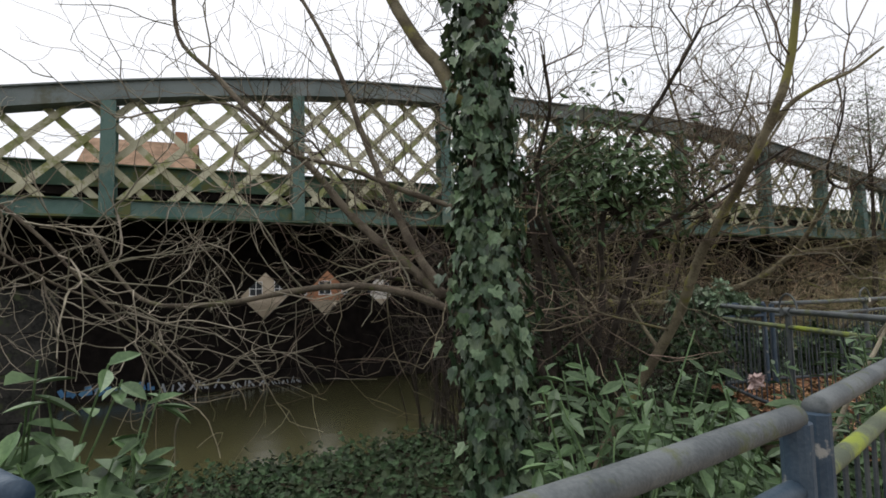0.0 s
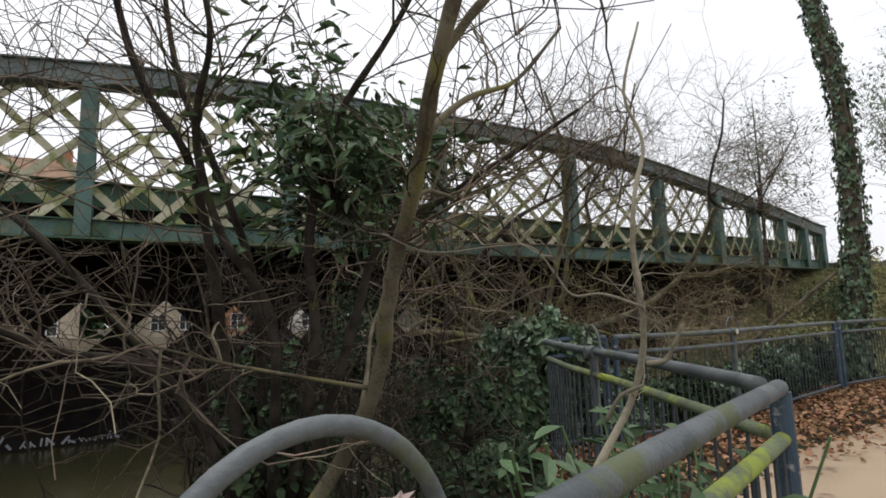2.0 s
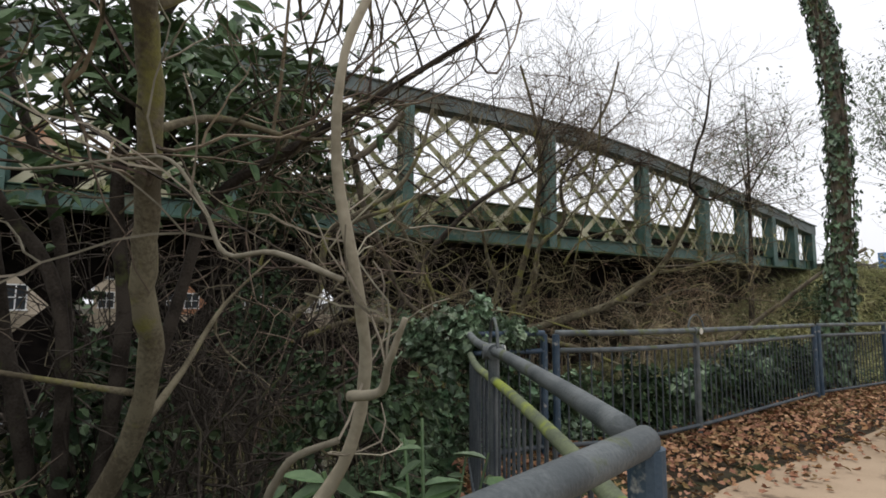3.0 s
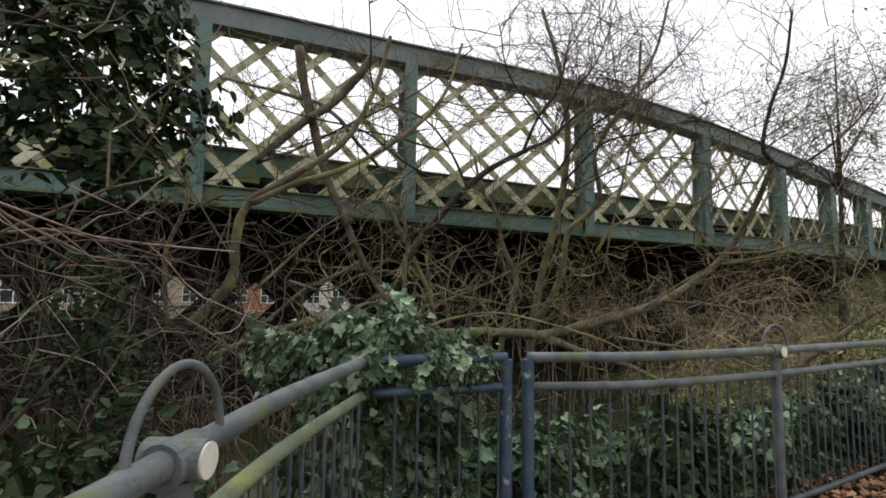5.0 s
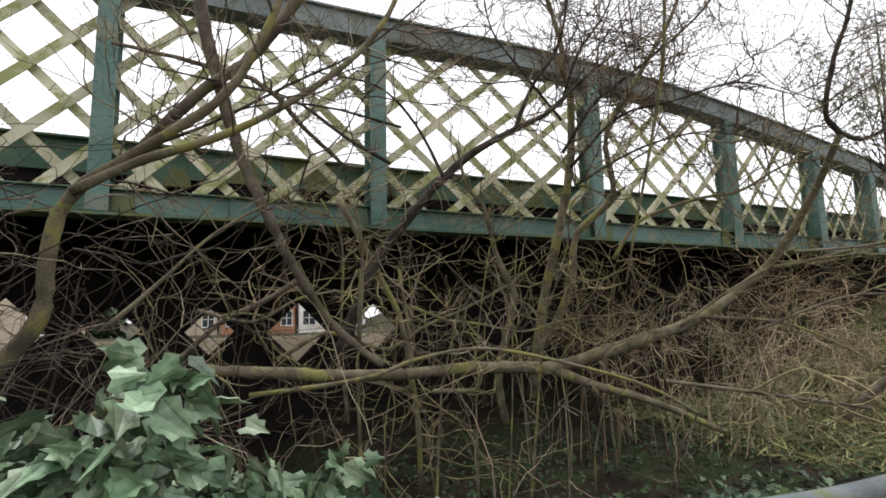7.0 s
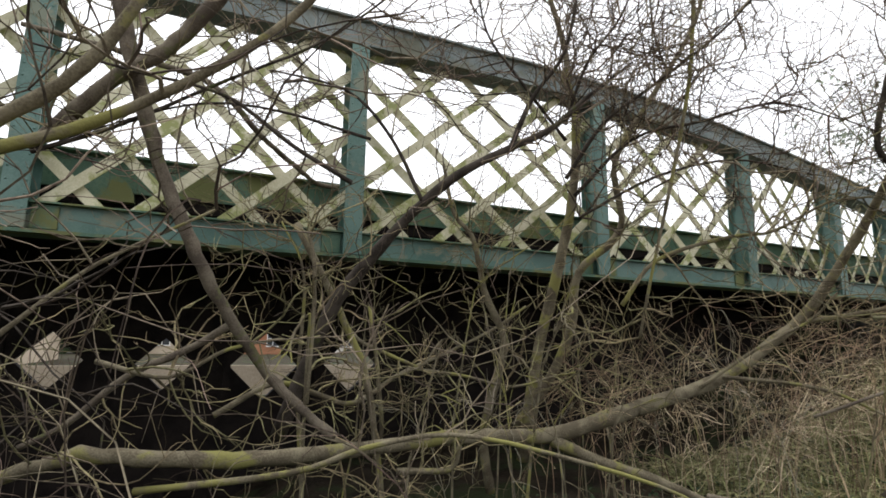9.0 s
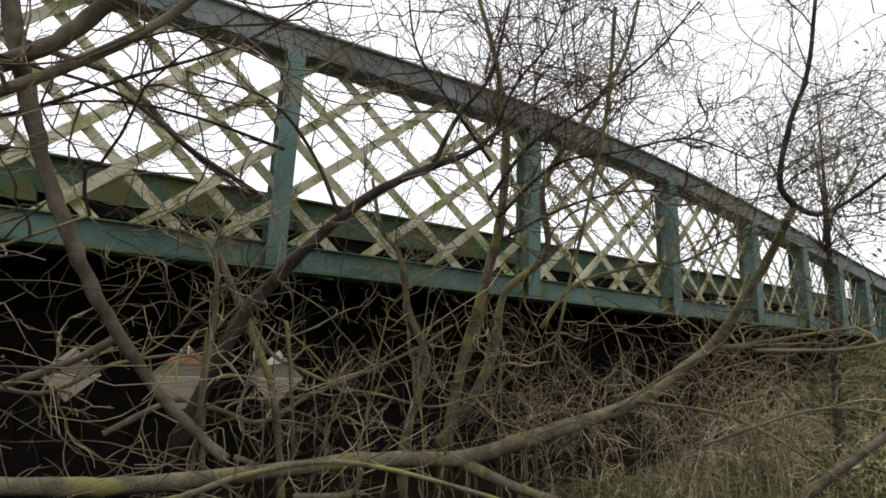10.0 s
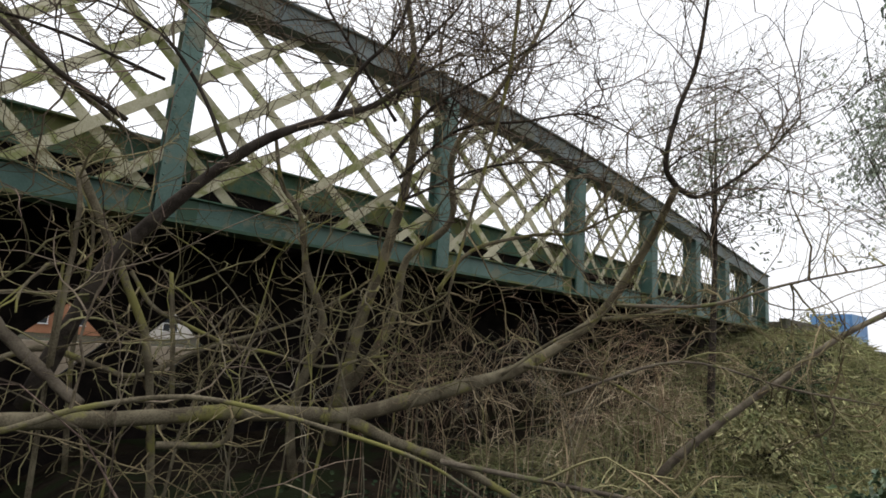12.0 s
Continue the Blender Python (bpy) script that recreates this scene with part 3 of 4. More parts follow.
FAN_LIMBS.append(([(5.56, 3.22, 0.21), (5.38, 3.14, 1.16), (5.29, 3.07, 1.75), (5.13, 3.04, 2.36), (4.86, 3.06, 2.82), (4.67, 3.03, 3.51), (4.59, 2.95, 4.11)], 0.04, 0.015))
FAN_LIMBS.append(([(5.66, 3.28, 0.18), (5.58, 3.23, 1.48), (5.34, 3.29, 2.30), (5.10, 3.40, 2.90), (4.97, 3.44, 3.54), (4.88, 3.44, 4.38)], 0.035, 0.014))
FAN_LIMBS.append(([(5.67, 3.04, 0.23), (5.63, 2.86, 1.31), (5.33, 2.87, 1.85), (5.17, 2.80, 2.45), (5.23, 2.64, 2.94), (5.13, 2.56, 3.42)], 0.035, 0.014))
FAN_LIMBS.append(([(5.79, 3.11, 0.20), (5.89, 2.89, 1.14), (5.83, 2.78, 1.85), (5.94, 2.59, 2.52), (6.23, 2.34, 3.07), (6.48, 2.09, 3.65)], 0.04, 0.014))
FAN_LIMBS.append(([(5.85, 3.08, 0.20), (6.11, 2.79, 1.29), (6.24, 2.64, 1.80), (6.59, 2.41, 2.07), (6.94, 2.18, 2.32), (7.31, 1.95, 2.59)], 0.035, 0.012))
FAN_LIMBS.append(([(5.49, 3.14, 0.24), (5.06, 3.05, 1.03), (4.55, 3.07, 1.20), (4.08, 3.07, 1.42), (3.70, 3.06, 1.48)], 0.035, 0.014))
FAN_LIMBS.append(([(5.41, 3.13, 0.57), (4.80, 3.41, 1.34), (4.19, 3.70, 2.01), (3.72, 3.97, 2.35), (3.30, 4.18, 2.93)], 0.03, 0.012))
SPREAD_LIMBS = []
SPREAD_LIMBS.append(([(4.13, 2.06, 1.17), (3.72, 2.29, 1.35), (3.36, 2.51, 1.40), (2.99, 2.73, 1.37), (2.51, 3.00, 1.29), (1.97, 3.29, 1.30), (1.67, 3.47, 1.58), (1.48, 3.61, 1.91)], 0.03, 0.012))
SPREAD_LIMBS.append(([(4.02, 2.20, 1.31), (3.85, 2.44, 1.52), (3.50, 2.74, 1.90), (3.12, 3.04, 2.44), (2.68, 3.35, 2.93), (2.40, 3.62, 3.31), (2.06, 3.91, 3.76), (1.99, 4.08, 4.50)], 0.04, 0.016))
SPREAD_LIMBS.append(([(3.98, 2.21, 1.39), (3.86, 2.46, 1.69), (3.72, 2.70, 2.17), (3.60, 2.95, 2.64), (3.43, 3.19, 3.30), (3.28, 3.43, 3.80), (3.00, 3.72, 4.46)], 0.036, 0.014))
SPREAD_LIMBS.append(([(4.17, 2.00, 1.89), (3.75, 2.30, 2.09), (3.39, 2.59, 2.30), (2.93, 2.91, 2.49), (2.52, 3.20, 2.92), (1.84, 3.62, 2.91)], 0.022, 0.008))
SPREAD_LIMBS.append(([(0.97, 2.93, 2.08), (1.16, 2.91, 1.96), (1.41, 2.88, 1.72), (1.75, 2.83, 1.32), (2.17, 2.75, 0.93), (2.38, 2.74, 0.68)], 0.016, 0.006))
SPREAD_LIMBS.append(([(0.96, 2.96, 1.79), (1.26, 2.97, 1.57), (1.51, 3.00, 1.41), (1.93, 2.96, 1.24), (2.29, 2.97, 0.89)], 0.012, 0.005))
SAP_LIMBS = []
SAP_LIMBS.append(([(6.00, 0.90, 0.35), (6.12, 0.80, 0.72), (6.22, 0.74, 0.92), (6.33, 0.73, 1.06), (6.35, 0.69, 1.20), (6.32, 0.65, 1.34), (6.28, 0.63, 1.50), (6.28, 0.61, 1.66), (6.33, 0.61, 1.82), (6.29, 0.63, 1.98), (6.34, 0.6, 2.2)], 0.014, 0.0035))
SAP_LIMBS.append(([(6.29, 0.62, 1.34), (6.21, 0.69, 1.38), (6.15, 0.75, 1.38), (6.12, 0.79, 1.45), (6.07, 0.83, 1.53), (6.00, 0.90, 1.54), (5.82, 1.02, 1.53), (5.69, 1.12, 1.60)], 0.00455, 0.00208))
SAP_LIMBS.append(([(6.31, 0.64, 1.18), (6.34, 0.60, 1.19), (6.34, 0.57, 1.23), (6.35, 0.54, 1.29)], 0.0078, 0.0039))
SAP_LIMBS.append(([(6.21, 0.71, 1.02), (6.24, 0.68, 1.09), (6.30, 0.65, 1.12)], 0.0065, 0.0052))
LOG_LIMBS = []
LOG_LIMBS.append(([(7.39, 7.65, 0.67), (7.78, 7.43, 0.87), (8.15, 7.24, 1.02), (8.45, 7.09, 1.11), (8.92, 7.00, 1.08), (9.32, 7.17, 1.02), (10.09, 7.63, 0.95)], 0.03, 0.055))
LOG_LIMBS.append(([(10.09, 7.63, 0.95), (11.17, 7.94, 0.94), (12.07, 8.05, 0.89), (13.02, 7.99, 1.10)], 0.055, 0.078))
LOG_LIMBS.append(([(13.02, 7.99, 1.10), (14.15, 7.88, 1.42), (15.06, 7.57, 2.09), (15.18, 7.03, 2.85), (14.92, 6.46, 3.45)], 0.078, 0.036))
LOG_LIMBS.append(([(14.92, 6.46, 3.45), (14.76, 6.49, 3.70), (14.79, 6.35, 4.29), (14.89, 6.19, 4.82), (14.89, 6.05, 5.56)], 0.035, 0.018))
LOG_LIMBS.append(([(14.92, 6.46, 3.45), (15.23, 6.34, 3.40), (15.65, 5.96, 3.79), (15.94, 5.62, 4.32)], 0.03, 0.01))
LOG_LIMBS.append(([(12.07, 8.06, 0.84), (12.47, 7.77, 0.66), (12.85, 7.41, 0.53), (13.30, 6.92, 0.27)], 0.06, 0.03))
LOG_LIMBS.append(([(15.03, 7.49, 2.03), (15.30, 7.24, 2.09), (15.65, 6.84, 2.21), (16.08, 6.41, 2.32)], 0.03, 0.012))
LOG_LIMBS.append(([(13.77, 7.85, 1.31), (14.18, 7.48, 1.72), (14.53, 7.16, 2.00), (14.55, 6.87, 2.27)], 0.02, 0.01))
LOG_LIMBS.append(([(14.07, 7.81, 1.42), (14.64, 7.24, 1.35), (15.05, 6.88, 1.12), (15.42, 6.57, 0.80)], 0.022, 0.008))
LOG_LIMBS.append(([(10.41, 7.64, 0.77), (10.82, 7.58, 0.77), (10.88, 7.52, 0.95)], 0.025, 0.02))
NEAR_LIMBS = []
NEAR_LIMBS.append(([(8.23, 7.32, 4.31), (8.31, 7.37, 3.90), (8.40, 7.38, 3.58), (8.51, 7.47, 3.22), (8.63, 7.54, 2.86), (8.79, 7.54, 2.53), (8.96, 7.60, 2.19), (9.16, 7.74, 1.86), (9.45, 7.91, 1.47), (9.74, 7.84, 1.19), (9.93, 7.69, 1.04)], 0.058, 0.036))
NEAR_LIMBS.append(([(8.07, 7.50, 3.19), (8.33, 7.33, 3.42), (8.62, 7.23, 3.63), (8.85, 7.12, 3.91), (9.05, 6.98, 4.20)], 0.05, 0.05))
NEAR_LIMBS.append(([(7.83, 7.64, 2.97), (8.07, 7.50, 3.19)], 0.03, 0.055))
NEAR_LIMBS.append(([(8.69, 8.90, 4.26), (9.00, 8.81, 4.01), (9.27, 9.06, 3.82), (9.71, 9.77, 3.76), (10.14, 10.57, 3.80), (10.71, 10.45, 3.77), (10.79, 10.50, 3.36)], 0.03, 0.03))
NEAR_LIMBS.append(([(7.38, 8.47, 4.24), (7.88, 8.49, 4.20), (8.33, 8.63, 4.19), (8.69, 8.90, 4.26)], 0.02, 0.03))
NEAR_LIMBS.append(([(9.16, 7.74, 1.86), (8.86, 7.92, 1.66), (8.48, 8.01, 1.47), (8.13, 8.11, 1.14), (7.86, 8.15, 0.99)], 0.03, 0.02))
LOWBR_LIMBS = []
LOWBR_LIMBS.append(([(9.06, 9.06, 1.04), (9.60, 9.21, 1.31), (10.03, 9.27, 1.19), (10.42, 9.23, 1.10), (11.06, 9.67, 1.37), (11.91, 10.25, 1.61), (12.48, 10.06, 1.92), (12.86, 9.83, 2.23)], 0.03, 0.018))
LOWBR_LIMBS.append(([(11.16, 9.17, 1.43), (11.56, 9.01, 1.38), (12.07, 8.82, 1.27), (12.50, 8.72, 1.37), (12.75, 8.60, 1.43)], 0.018, 0.012))
LOWBR_LIMBS.append(([(10.22, 9.45, 2.09), (10.47, 9.41, 1.75), (10.83, 9.29, 1.58), (11.16, 9.17, 1.43)], 0.02, 0.02))
LOWBR_LIMBS.append(([(9.73, 7.83, 1.27), (9.73, 7.72, 1.84), (9.72, 7.74, 2.33), (9.67, 7.81, 2.60)], 0.018, 0.014))
LOWBR_LIMBS.append(([(10.22, 9.62, 0.70), (10.73, 9.43, 0.59), (10.69, 9.30, 1.29), (10.56, 9.31, 2.11)], 0.03, 0.02))
LOWBR_LIMBS.append(([(8.29, 7.95, 1.58), (8.76, 7.89, 1.47), (9.14, 7.79, 1.67), (9.50, 7.84, 1.75)], 0.018, 0.01))
LEAN_LIMBS = []
LEAN_LIMBS.append(([(9.61, 8.63, 0.90), (9.95, 8.30, 1.98), (10.26, 8.10, 2.47), (10.58, 7.93, 2.88), (10.93, 7.75, 3.22), (11.37, 7.55, 3.48), (11.69, 7.41, 3.65), (12.00, 7.25, 3.96), (12.37, 7.07, 4.29)], 0.07, 0.012))
LEAN_LIMBS.append(([(11.37, 7.56, 3.48), (11.55, 7.46, 3.96), (11.81, 7.32, 4.40), (11.93, 7.20, 5.14)], 0.025, 0.012))
LEAN_LIMBS.append(([(10.66, 7.87, 2.95), (10.34, 7.85, 3.51), (9.94, 7.91, 3.91), (9.31, 8.11, 4.07)], 0.02, 0.008))
STEMS_LIMBS = []
STEMS_LIMBS.append(([(12.19, 9.58, -0.03), (12.06, 9.50, 0.68), (12.19, 9.26, 1.58), (12.17, 9.21, 1.84), (11.94, 9.21, 2.29), (11.85, 9.19, 2.61), (11.73, 9.17, 3.00), (11.52, 9.21, 3.25), (11.35, 9.16, 3.83)], 0.06, 0.02))
STEMS_LIMBS.append(([(12.56, 9.45, 0.34), (12.62, 9.16, 1.65), (12.77, 8.88, 2.71), (12.84, 8.67, 3.56), (12.79, 8.52, 4.45), (12.64, 8.49, 4.87), (12.64, 8.45, 5.07), (12.50, 8.42, 5.53), (12.22, 8.40, 6.25)], 0.075, 0.025))
STEMS_LIMBS.append(([(12.52, 9.51, 0.72), (12.86, 9.28, 1.32), (13.07, 9.11, 1.93), (13.12, 8.99, 2.61), (13.57, 8.72, 3.17), (13.45, 8.64, 4.00), (13.85, 8.33, 4.85), (14.25, 8.02, 5.71), (14.40, 7.83, 6.58)], 0.07, 0.02))
STEMS_LIMBS.append(([(12.95, 8.03, 2.15), (13.17, 7.75, 2.60), (13.71, 7.38, 2.82), (14.09, 7.12, 2.88), (14.44, 6.82, 3.13), (14.75, 6.59, 3.18)], 0.025, 0.01))
STEMS_LIMBS.append(([(9.99, 9.73, 0.14), (9.87, 9.62, 1.27), (9.85, 9.47, 2.43), (9.58, 9.53, 3.03)], 0.025, 0.01))
STEMS_LIMBS.append(([(12.58, 6.52, 4.89), (12.66, 6.72, 4.02), (12.64, 6.96, 3.19), (12.58, 7.22, 2.29), (12.58, 7.38, 1.81)], 0.018, 0.012))
STEMS_LIMBS.append(([(9.65, 8.61, 2.83), (10.07, 8.55, 2.04), (10.36, 8.51, 1.38), (10.55, 8.57, 0.35), (10.61, 8.66, -0.48)], 0.035, 0.03))
WEST_LIMBS = []
WEST_LIMBS.append(([(7.35, 6.23, 1.13), (7.65, 6.12, 1.51), (7.67, 6.13, 1.89), (7.77, 6.12, 2.21), (8.15, 5.99, 2.48), (8.54, 5.86, 2.79), (8.78, 5.78, 3.26), (8.91, 5.72, 3.80)], 0.05, 0.018))
WEST_LIMBS.append(([(7.79, 5.98, 2.18), (8.12, 5.94, 2.37), (8.61, 5.84, 2.57), (9.13, 5.72, 2.93), (9.44, 5.67, 3.32), (9.61, 5.66, 3.84)], 0.03, 0.012))
WEST_LIMBS.append(([(7.10, 6.87, 1.07), (7.05, 6.80, 1.77), (7.22, 6.67, 2.30), (7.13, 6.61, 3.03), (7.26, 6.47, 3.76)], 0.025, 0.01))
WEST_LIMBS.append(([(7.86, 6.53, 1.44), (8.16, 6.59, 1.75), (8.49, 6.64, 2.10), (9.03, 6.59, 2.44)], 0.016, 0.007))
WEST_LIMBS.append(([(8.73, 7.00, 0.93), (9.51, 6.72, 1.03), (9.94, 6.55, 1.18), (10.48, 6.36, 1.23), (11.46, 6.04, 0.97), (11.93, 5.91, 0.72)], 0.02, 0.008))
CROWN_LIMBS = []
CROWN_LIMBS.append(([(12.07, 7.72, 3.33), (12.31, 7.42, 3.83), (12.64, 7.09, 4.14), (13.12, 6.68, 4.61), (13.44, 6.32, 5.14)], 0.022, 0.008))
CROWN_LIMBS.append(([(12.28, 7.88, 3.22), (12.70, 7.48, 3.75), (13.21, 7.12, 3.88), (13.74, 6.75, 4.01), (14.24, 6.47, 3.82)], 0.02, 0.007))
CROWN_LIMBS.append(([(12.02, 7.64, 3.85), (12.17, 7.46, 4.44), (12.42, 7.26, 4.87), (12.57, 7.08, 5.40)], 0.018, 0.008))
CROWN_LIMBS.append(([(12.40, 7.97, 3.03), (13.00, 7.53, 3.41), (13.62, 7.11, 3.55), (14.24, 6.78, 3.38)], 0.018, 0.007))
CROWN_LIMBS.append(([(12.15, 7.82, 3.77), (11.65, 7.85, 4.33), (11.28, 7.86, 4.78), (11.09, 7.74, 5.37)], 0.018, 0.008))
CROWN_LIMBS.append(([(9.88, 7.22, 2.87), (9.46, 7.19, 3.07), (9.00, 7.18, 3.35), (8.47, 7.22, 3.43), (7.87, 7.29, 3.53)], 0.018, 0.007))
CROWN_LIMBS.append(([(10.07, 7.49, 3.33), (9.34, 7.56, 3.47), (8.73, 7.61, 3.42), (7.94, 7.79, 3.09)], 0.014, 0.006))
CROWN_LIMBS.append(([(7.84, 7.64, 2.94), (8.35, 7.54, 3.18), (9.01, 7.35, 3.56), (9.65, 7.16, 3.92), (10.29, 6.93, 4.50)], 0.016, 0.008))
LOWR_LIMBS = []
LOWR_LIMBS.append(([(16.86, 7.99, -0.09), (17.06, 7.69, 0.33), (17.54, 7.16, 0.97), (17.97, 6.69, 1.51), (18.44, 6.18, 2.08), (19.04, 5.59, 2.59)], 0.06, 0.035))
LOWR_LIMBS.append(([(12.64, 5.52, 1.93), (13.11, 5.19, 1.97), (13.54, 4.86, 2.15), (14.02, 4.49, 2.31)], 0.012, 0.006))
LOWR_LIMBS.append(([(11.44, 5.69, 1.01), (12.03, 5.37, 0.92), (12.57, 5.07, 0.83)], 0.015, 0.01))
LOWR_LIMBS.append(([(12.63, 5.92, 1.32), (13.22, 5.44, 1.60), (13.87, 5.02, 1.47), (14.42, 4.65, 1.40)], 0.01, 0.006))


def ivy_trunk(label, pts, r0, r1, leaf_count, ring, size, single=0, bark=BARK, wide=1.0, limb=None):
    """A trunk clad in ivy: stems, then leaves hanging in overlapping rows; the lowest ones nearest the path singly."""
    base = np.array(pts[0])
    root = thing("ivy_clad_tree", label, "tree", at=pts[0])
    path = smooth_path(pts, 8) - base
    s = Shape()
    s.tube(path, r0, r1, sides=12, wobble=0.06)
    s.make("trunk", bark, root, smooth=True)
    if limb:
        s = Shape()
        s.tube(smooth_path(limb, 6) - base, 0.055, 0.03, sides=10, wobble=0.06)
        s.make("limb", MOSS_BARK, root, smooth=True)
    s = Shape()
    for k in range(7):
        a0 = rng.uniform(0, 6.28)
        stem = [p + np.array((math.cos(a0 + 0.4 * math.sin(i * 0.4 + k)), math.sin(a0 + 0.4 * math.sin(i * 0.4 + k)), 0)) * (r0 + 0.01) for i, p in enumerate(path)]
        s.tube(stem, 0.012, 0.006, sides=5)
    s.make("ivy_stem", BARK, root)
    joined = Shape()
    for k in range(leaf_count):
        f = rng.random()
        i = f * (len(path) - 1)
        a, b = path[int(i)], path[min(int(i) + 1, len(path) - 1)]
        p = a + (b - a) * (i - int(i))
        an = rng.uniform(0, 2 * math.pi)
        swell = ring * wide * (0.75 + 0.55 * noise.noise((p[2] * 1.3, math.cos(an), math.sin(an))))
        rad = r0 + (r1 - r0) * f + abs(rng.gauss(0.45, 0.3)) * swell
        out = np.array((math.cos(an), math.sin(an), 0))
        q = p + out * rad
        nrm = (out[0] + rng.gauss(0, 0.35), out[1] + rng.gauss(0, 0.35), 0.45 + rng.gauss(0, 0.3))
        tip = (out[0] * 0.4 + rng.gauss(0, 0.35), out[1] * 0.4 + rng.gauss(0, 0.35), -1)
        sz = size * rng.uniform(0.45, 1.25)
        if k < single:
            leaf_object("ivy_leaf", IVY_OUT, sz, q, nrm, tip, IVY, root)
        else:
            put_leaf(joined, IVY_OUT, sz, q, nrm, tip)
    tagged(joined.make("ivy_foliage", IVY, root), "dark green lobed ivy leaves", kind="stuff")
    return root


ivy_trunk("bare trunk thickly clad in dark ivy beside the railing", [(3.94, 1.2, -0.6), (3.95, 1.24, 0.4), (3.98, 1.36, 1.4), (3.98, 1.4, 2.4), (3.95, 1.42, 3.6), (3.93, 1.45, 5.0)], 0.09, 0.075, 4200, 0.19, 0.078, single=290, limb=[(3.98, 1.4, 2.35), (3.84, 1.48, 2.55), (3.77, 1.57, 2.74), (3.67, 1.7, 2.95), (3.5, 1.95, 3.5), (3.35, 2.15, 4.3)])
ivy_trunk("tall leaning tree clad in dark ivy behind the far railing", [(16.16, 4.94, -0.4), (16.19, 4.88, 0.5), (16.24, 4.79, 1.82), (16.28, 4.69, 3.25), (16.27, 4.68, 5.3), (16.19, 4.85, 6.97), (16.05, 5.02, 8.9)], 0.18, 0.11, 2600, 0.12, 0.1)

MOSSY_LIMBS = [
    ([(5.4, 2.6, -0.5), (5.68, 2.45, 0.2), (5.95, 2.3, 0.7), (6.03, 2.08, 1.08), (6.0, 1.9, 1.36), (6.0, 1.77, 1.6), (6.0, 1.53, 1.9), (5.96, 1.26, 2.2), (5.98, 1.08, 2.5), (6.06, 1.0, 2.85), (6.12, 0.95, 3.4), (6.15, 0.9, 4.0)], 0.048, 0.022),
    ([(5.97, 1.2, 2.3), (6.15, 1.13, 2.55), (6.4, 1.08, 2.72), (6.7, 1.03, 2.85), (7.0, 0.98, 3.05)], 0.022, 0.009),
    ([(5.97, 1.4, 2.05), (6.25, 1.5, 2.3), (6.6, 1.6, 2.5), (6.9, 1.6, 2.85)], 0.018, 0.008),
    ([(6.0, 1.6, 1.8), (6.2, 1.85, 1.95), (6.5, 2.1, 2.0), (6.8, 2.3, 2.1)], 0.015, 0.006),
    ([(6.0, 2.15, 0.98), (5.7, 2.15, 1.05), (5.3, 2.15, 1.15), (5.0, 2.05, 1.25)], 0.013, 0.005),
    ([(5.98, 2.25, 0.8), (6.15, 2.65, 1.0), (6.35, 3.1, 1.3), (6.65, 3.5, 1.6)], 0.02, 0.006),
]
tree("mossy_tree", "leaning bare tree with yellow moss on its stem", MOSSY_LIMBS, MOSS_BARK, TWIG, shoots=12, reach=(0.5, 1.3), level=2, from_end=0.45, thick=0.0065)
tree("bare_tree", "many-stemmed bare tree fanning up from the bank", FAN_LIMBS, DARK_BARK, TWIG, shoots=20, reach=(0.8, 2.0), level=2)
tree("bare_tree", "bare tree with long spreading limbs over the river", SPREAD_LIMBS, BARK, PALE_TWIG, shoots=14, reach=(0.5, 1.4), level=2, from_end=0.1)
tree("sapling", "slender pale sapling with a broken shoot by the railing", SAP_LIMBS, PALE_TWIG, PALE_TWIG, shoots=3, reach=(0.15, 0.4), level=1, thick=0.0018)
tree("bare_tree", "forked grey stems rising into a fine bare crown", LOG_LIMBS[3:5], DARK_BARK, TWIG, shoots=30, reach=(0.7, 2.0), level=2, kids=4, from_end=0.1)
LOG_LIMBS[3:5] = []
tree("fallen_limb", "long mossy limb lying low across the thicket", LOG_LIMBS, MOSS_BARK, MOSS_TWIG, shoots=6, reach=(0.5, 1.5), level=2, from_end=0.2)
tree("bare_tree", "smooth grey-brown stems arching down beside the bridge", NEAR_LIMBS, BARK, MOSS_TWIG, shoots=7, reach=(0.4, 1.3), level=2, from_end=0.1)
tree("bare_shrub", "lichened branches twisting low before the bridge", LOWBR_LIMBS, MOSS_BARK, MOSS_TWIG, shoots=11, reach=(0.4, 1.2), level=2, from_end=0.1, thick=0.009)
tree("leaning_tree", "leaning bare tree with thick ribbed bark", LEAN_LIMBS, DARK_BARK, TWIG, shoots=18, reach=(0.7, 1.7), level=2)
tree("bare_tree", "cluster of mossy stems rising before the bridge", STEMS_LIMBS, MOSS_BARK, MOSS_TWIG, shoots=15, reach=(0.6, 1.7), level=2, from_end=0.5, thick=0.008)
tree("bare_tree", "forked bare tree growing out of the river bank", WEST_LIMBS, MOSS_BARK, TWIG, shoots=4, reach=(0.6, 1.7), level=2)
tree("bare_tree", "fine bare crown reaching above the bridge", CROWN_LIMBS[:5], DARK_BARK, TWIG, shoots=30, reach=(0.6, 1.7), level=2, kids=4, from_end=0.05, thick=0.0085)
tree("bare_tree", "thin arching boughs beside the bridge", CROWN_LIMBS[5:], DARK_BARK, TWIG, shoots=11, reach=(0.5, 1.4), level=2, from_end=0.05, thick=0.007)
tree("bare_shrub", "low bare branches reaching over the bank", LOWR_LIMBS, BARK, MOSS_TWIG, shoots=14, reach=(0.4, 1.0), level=2)


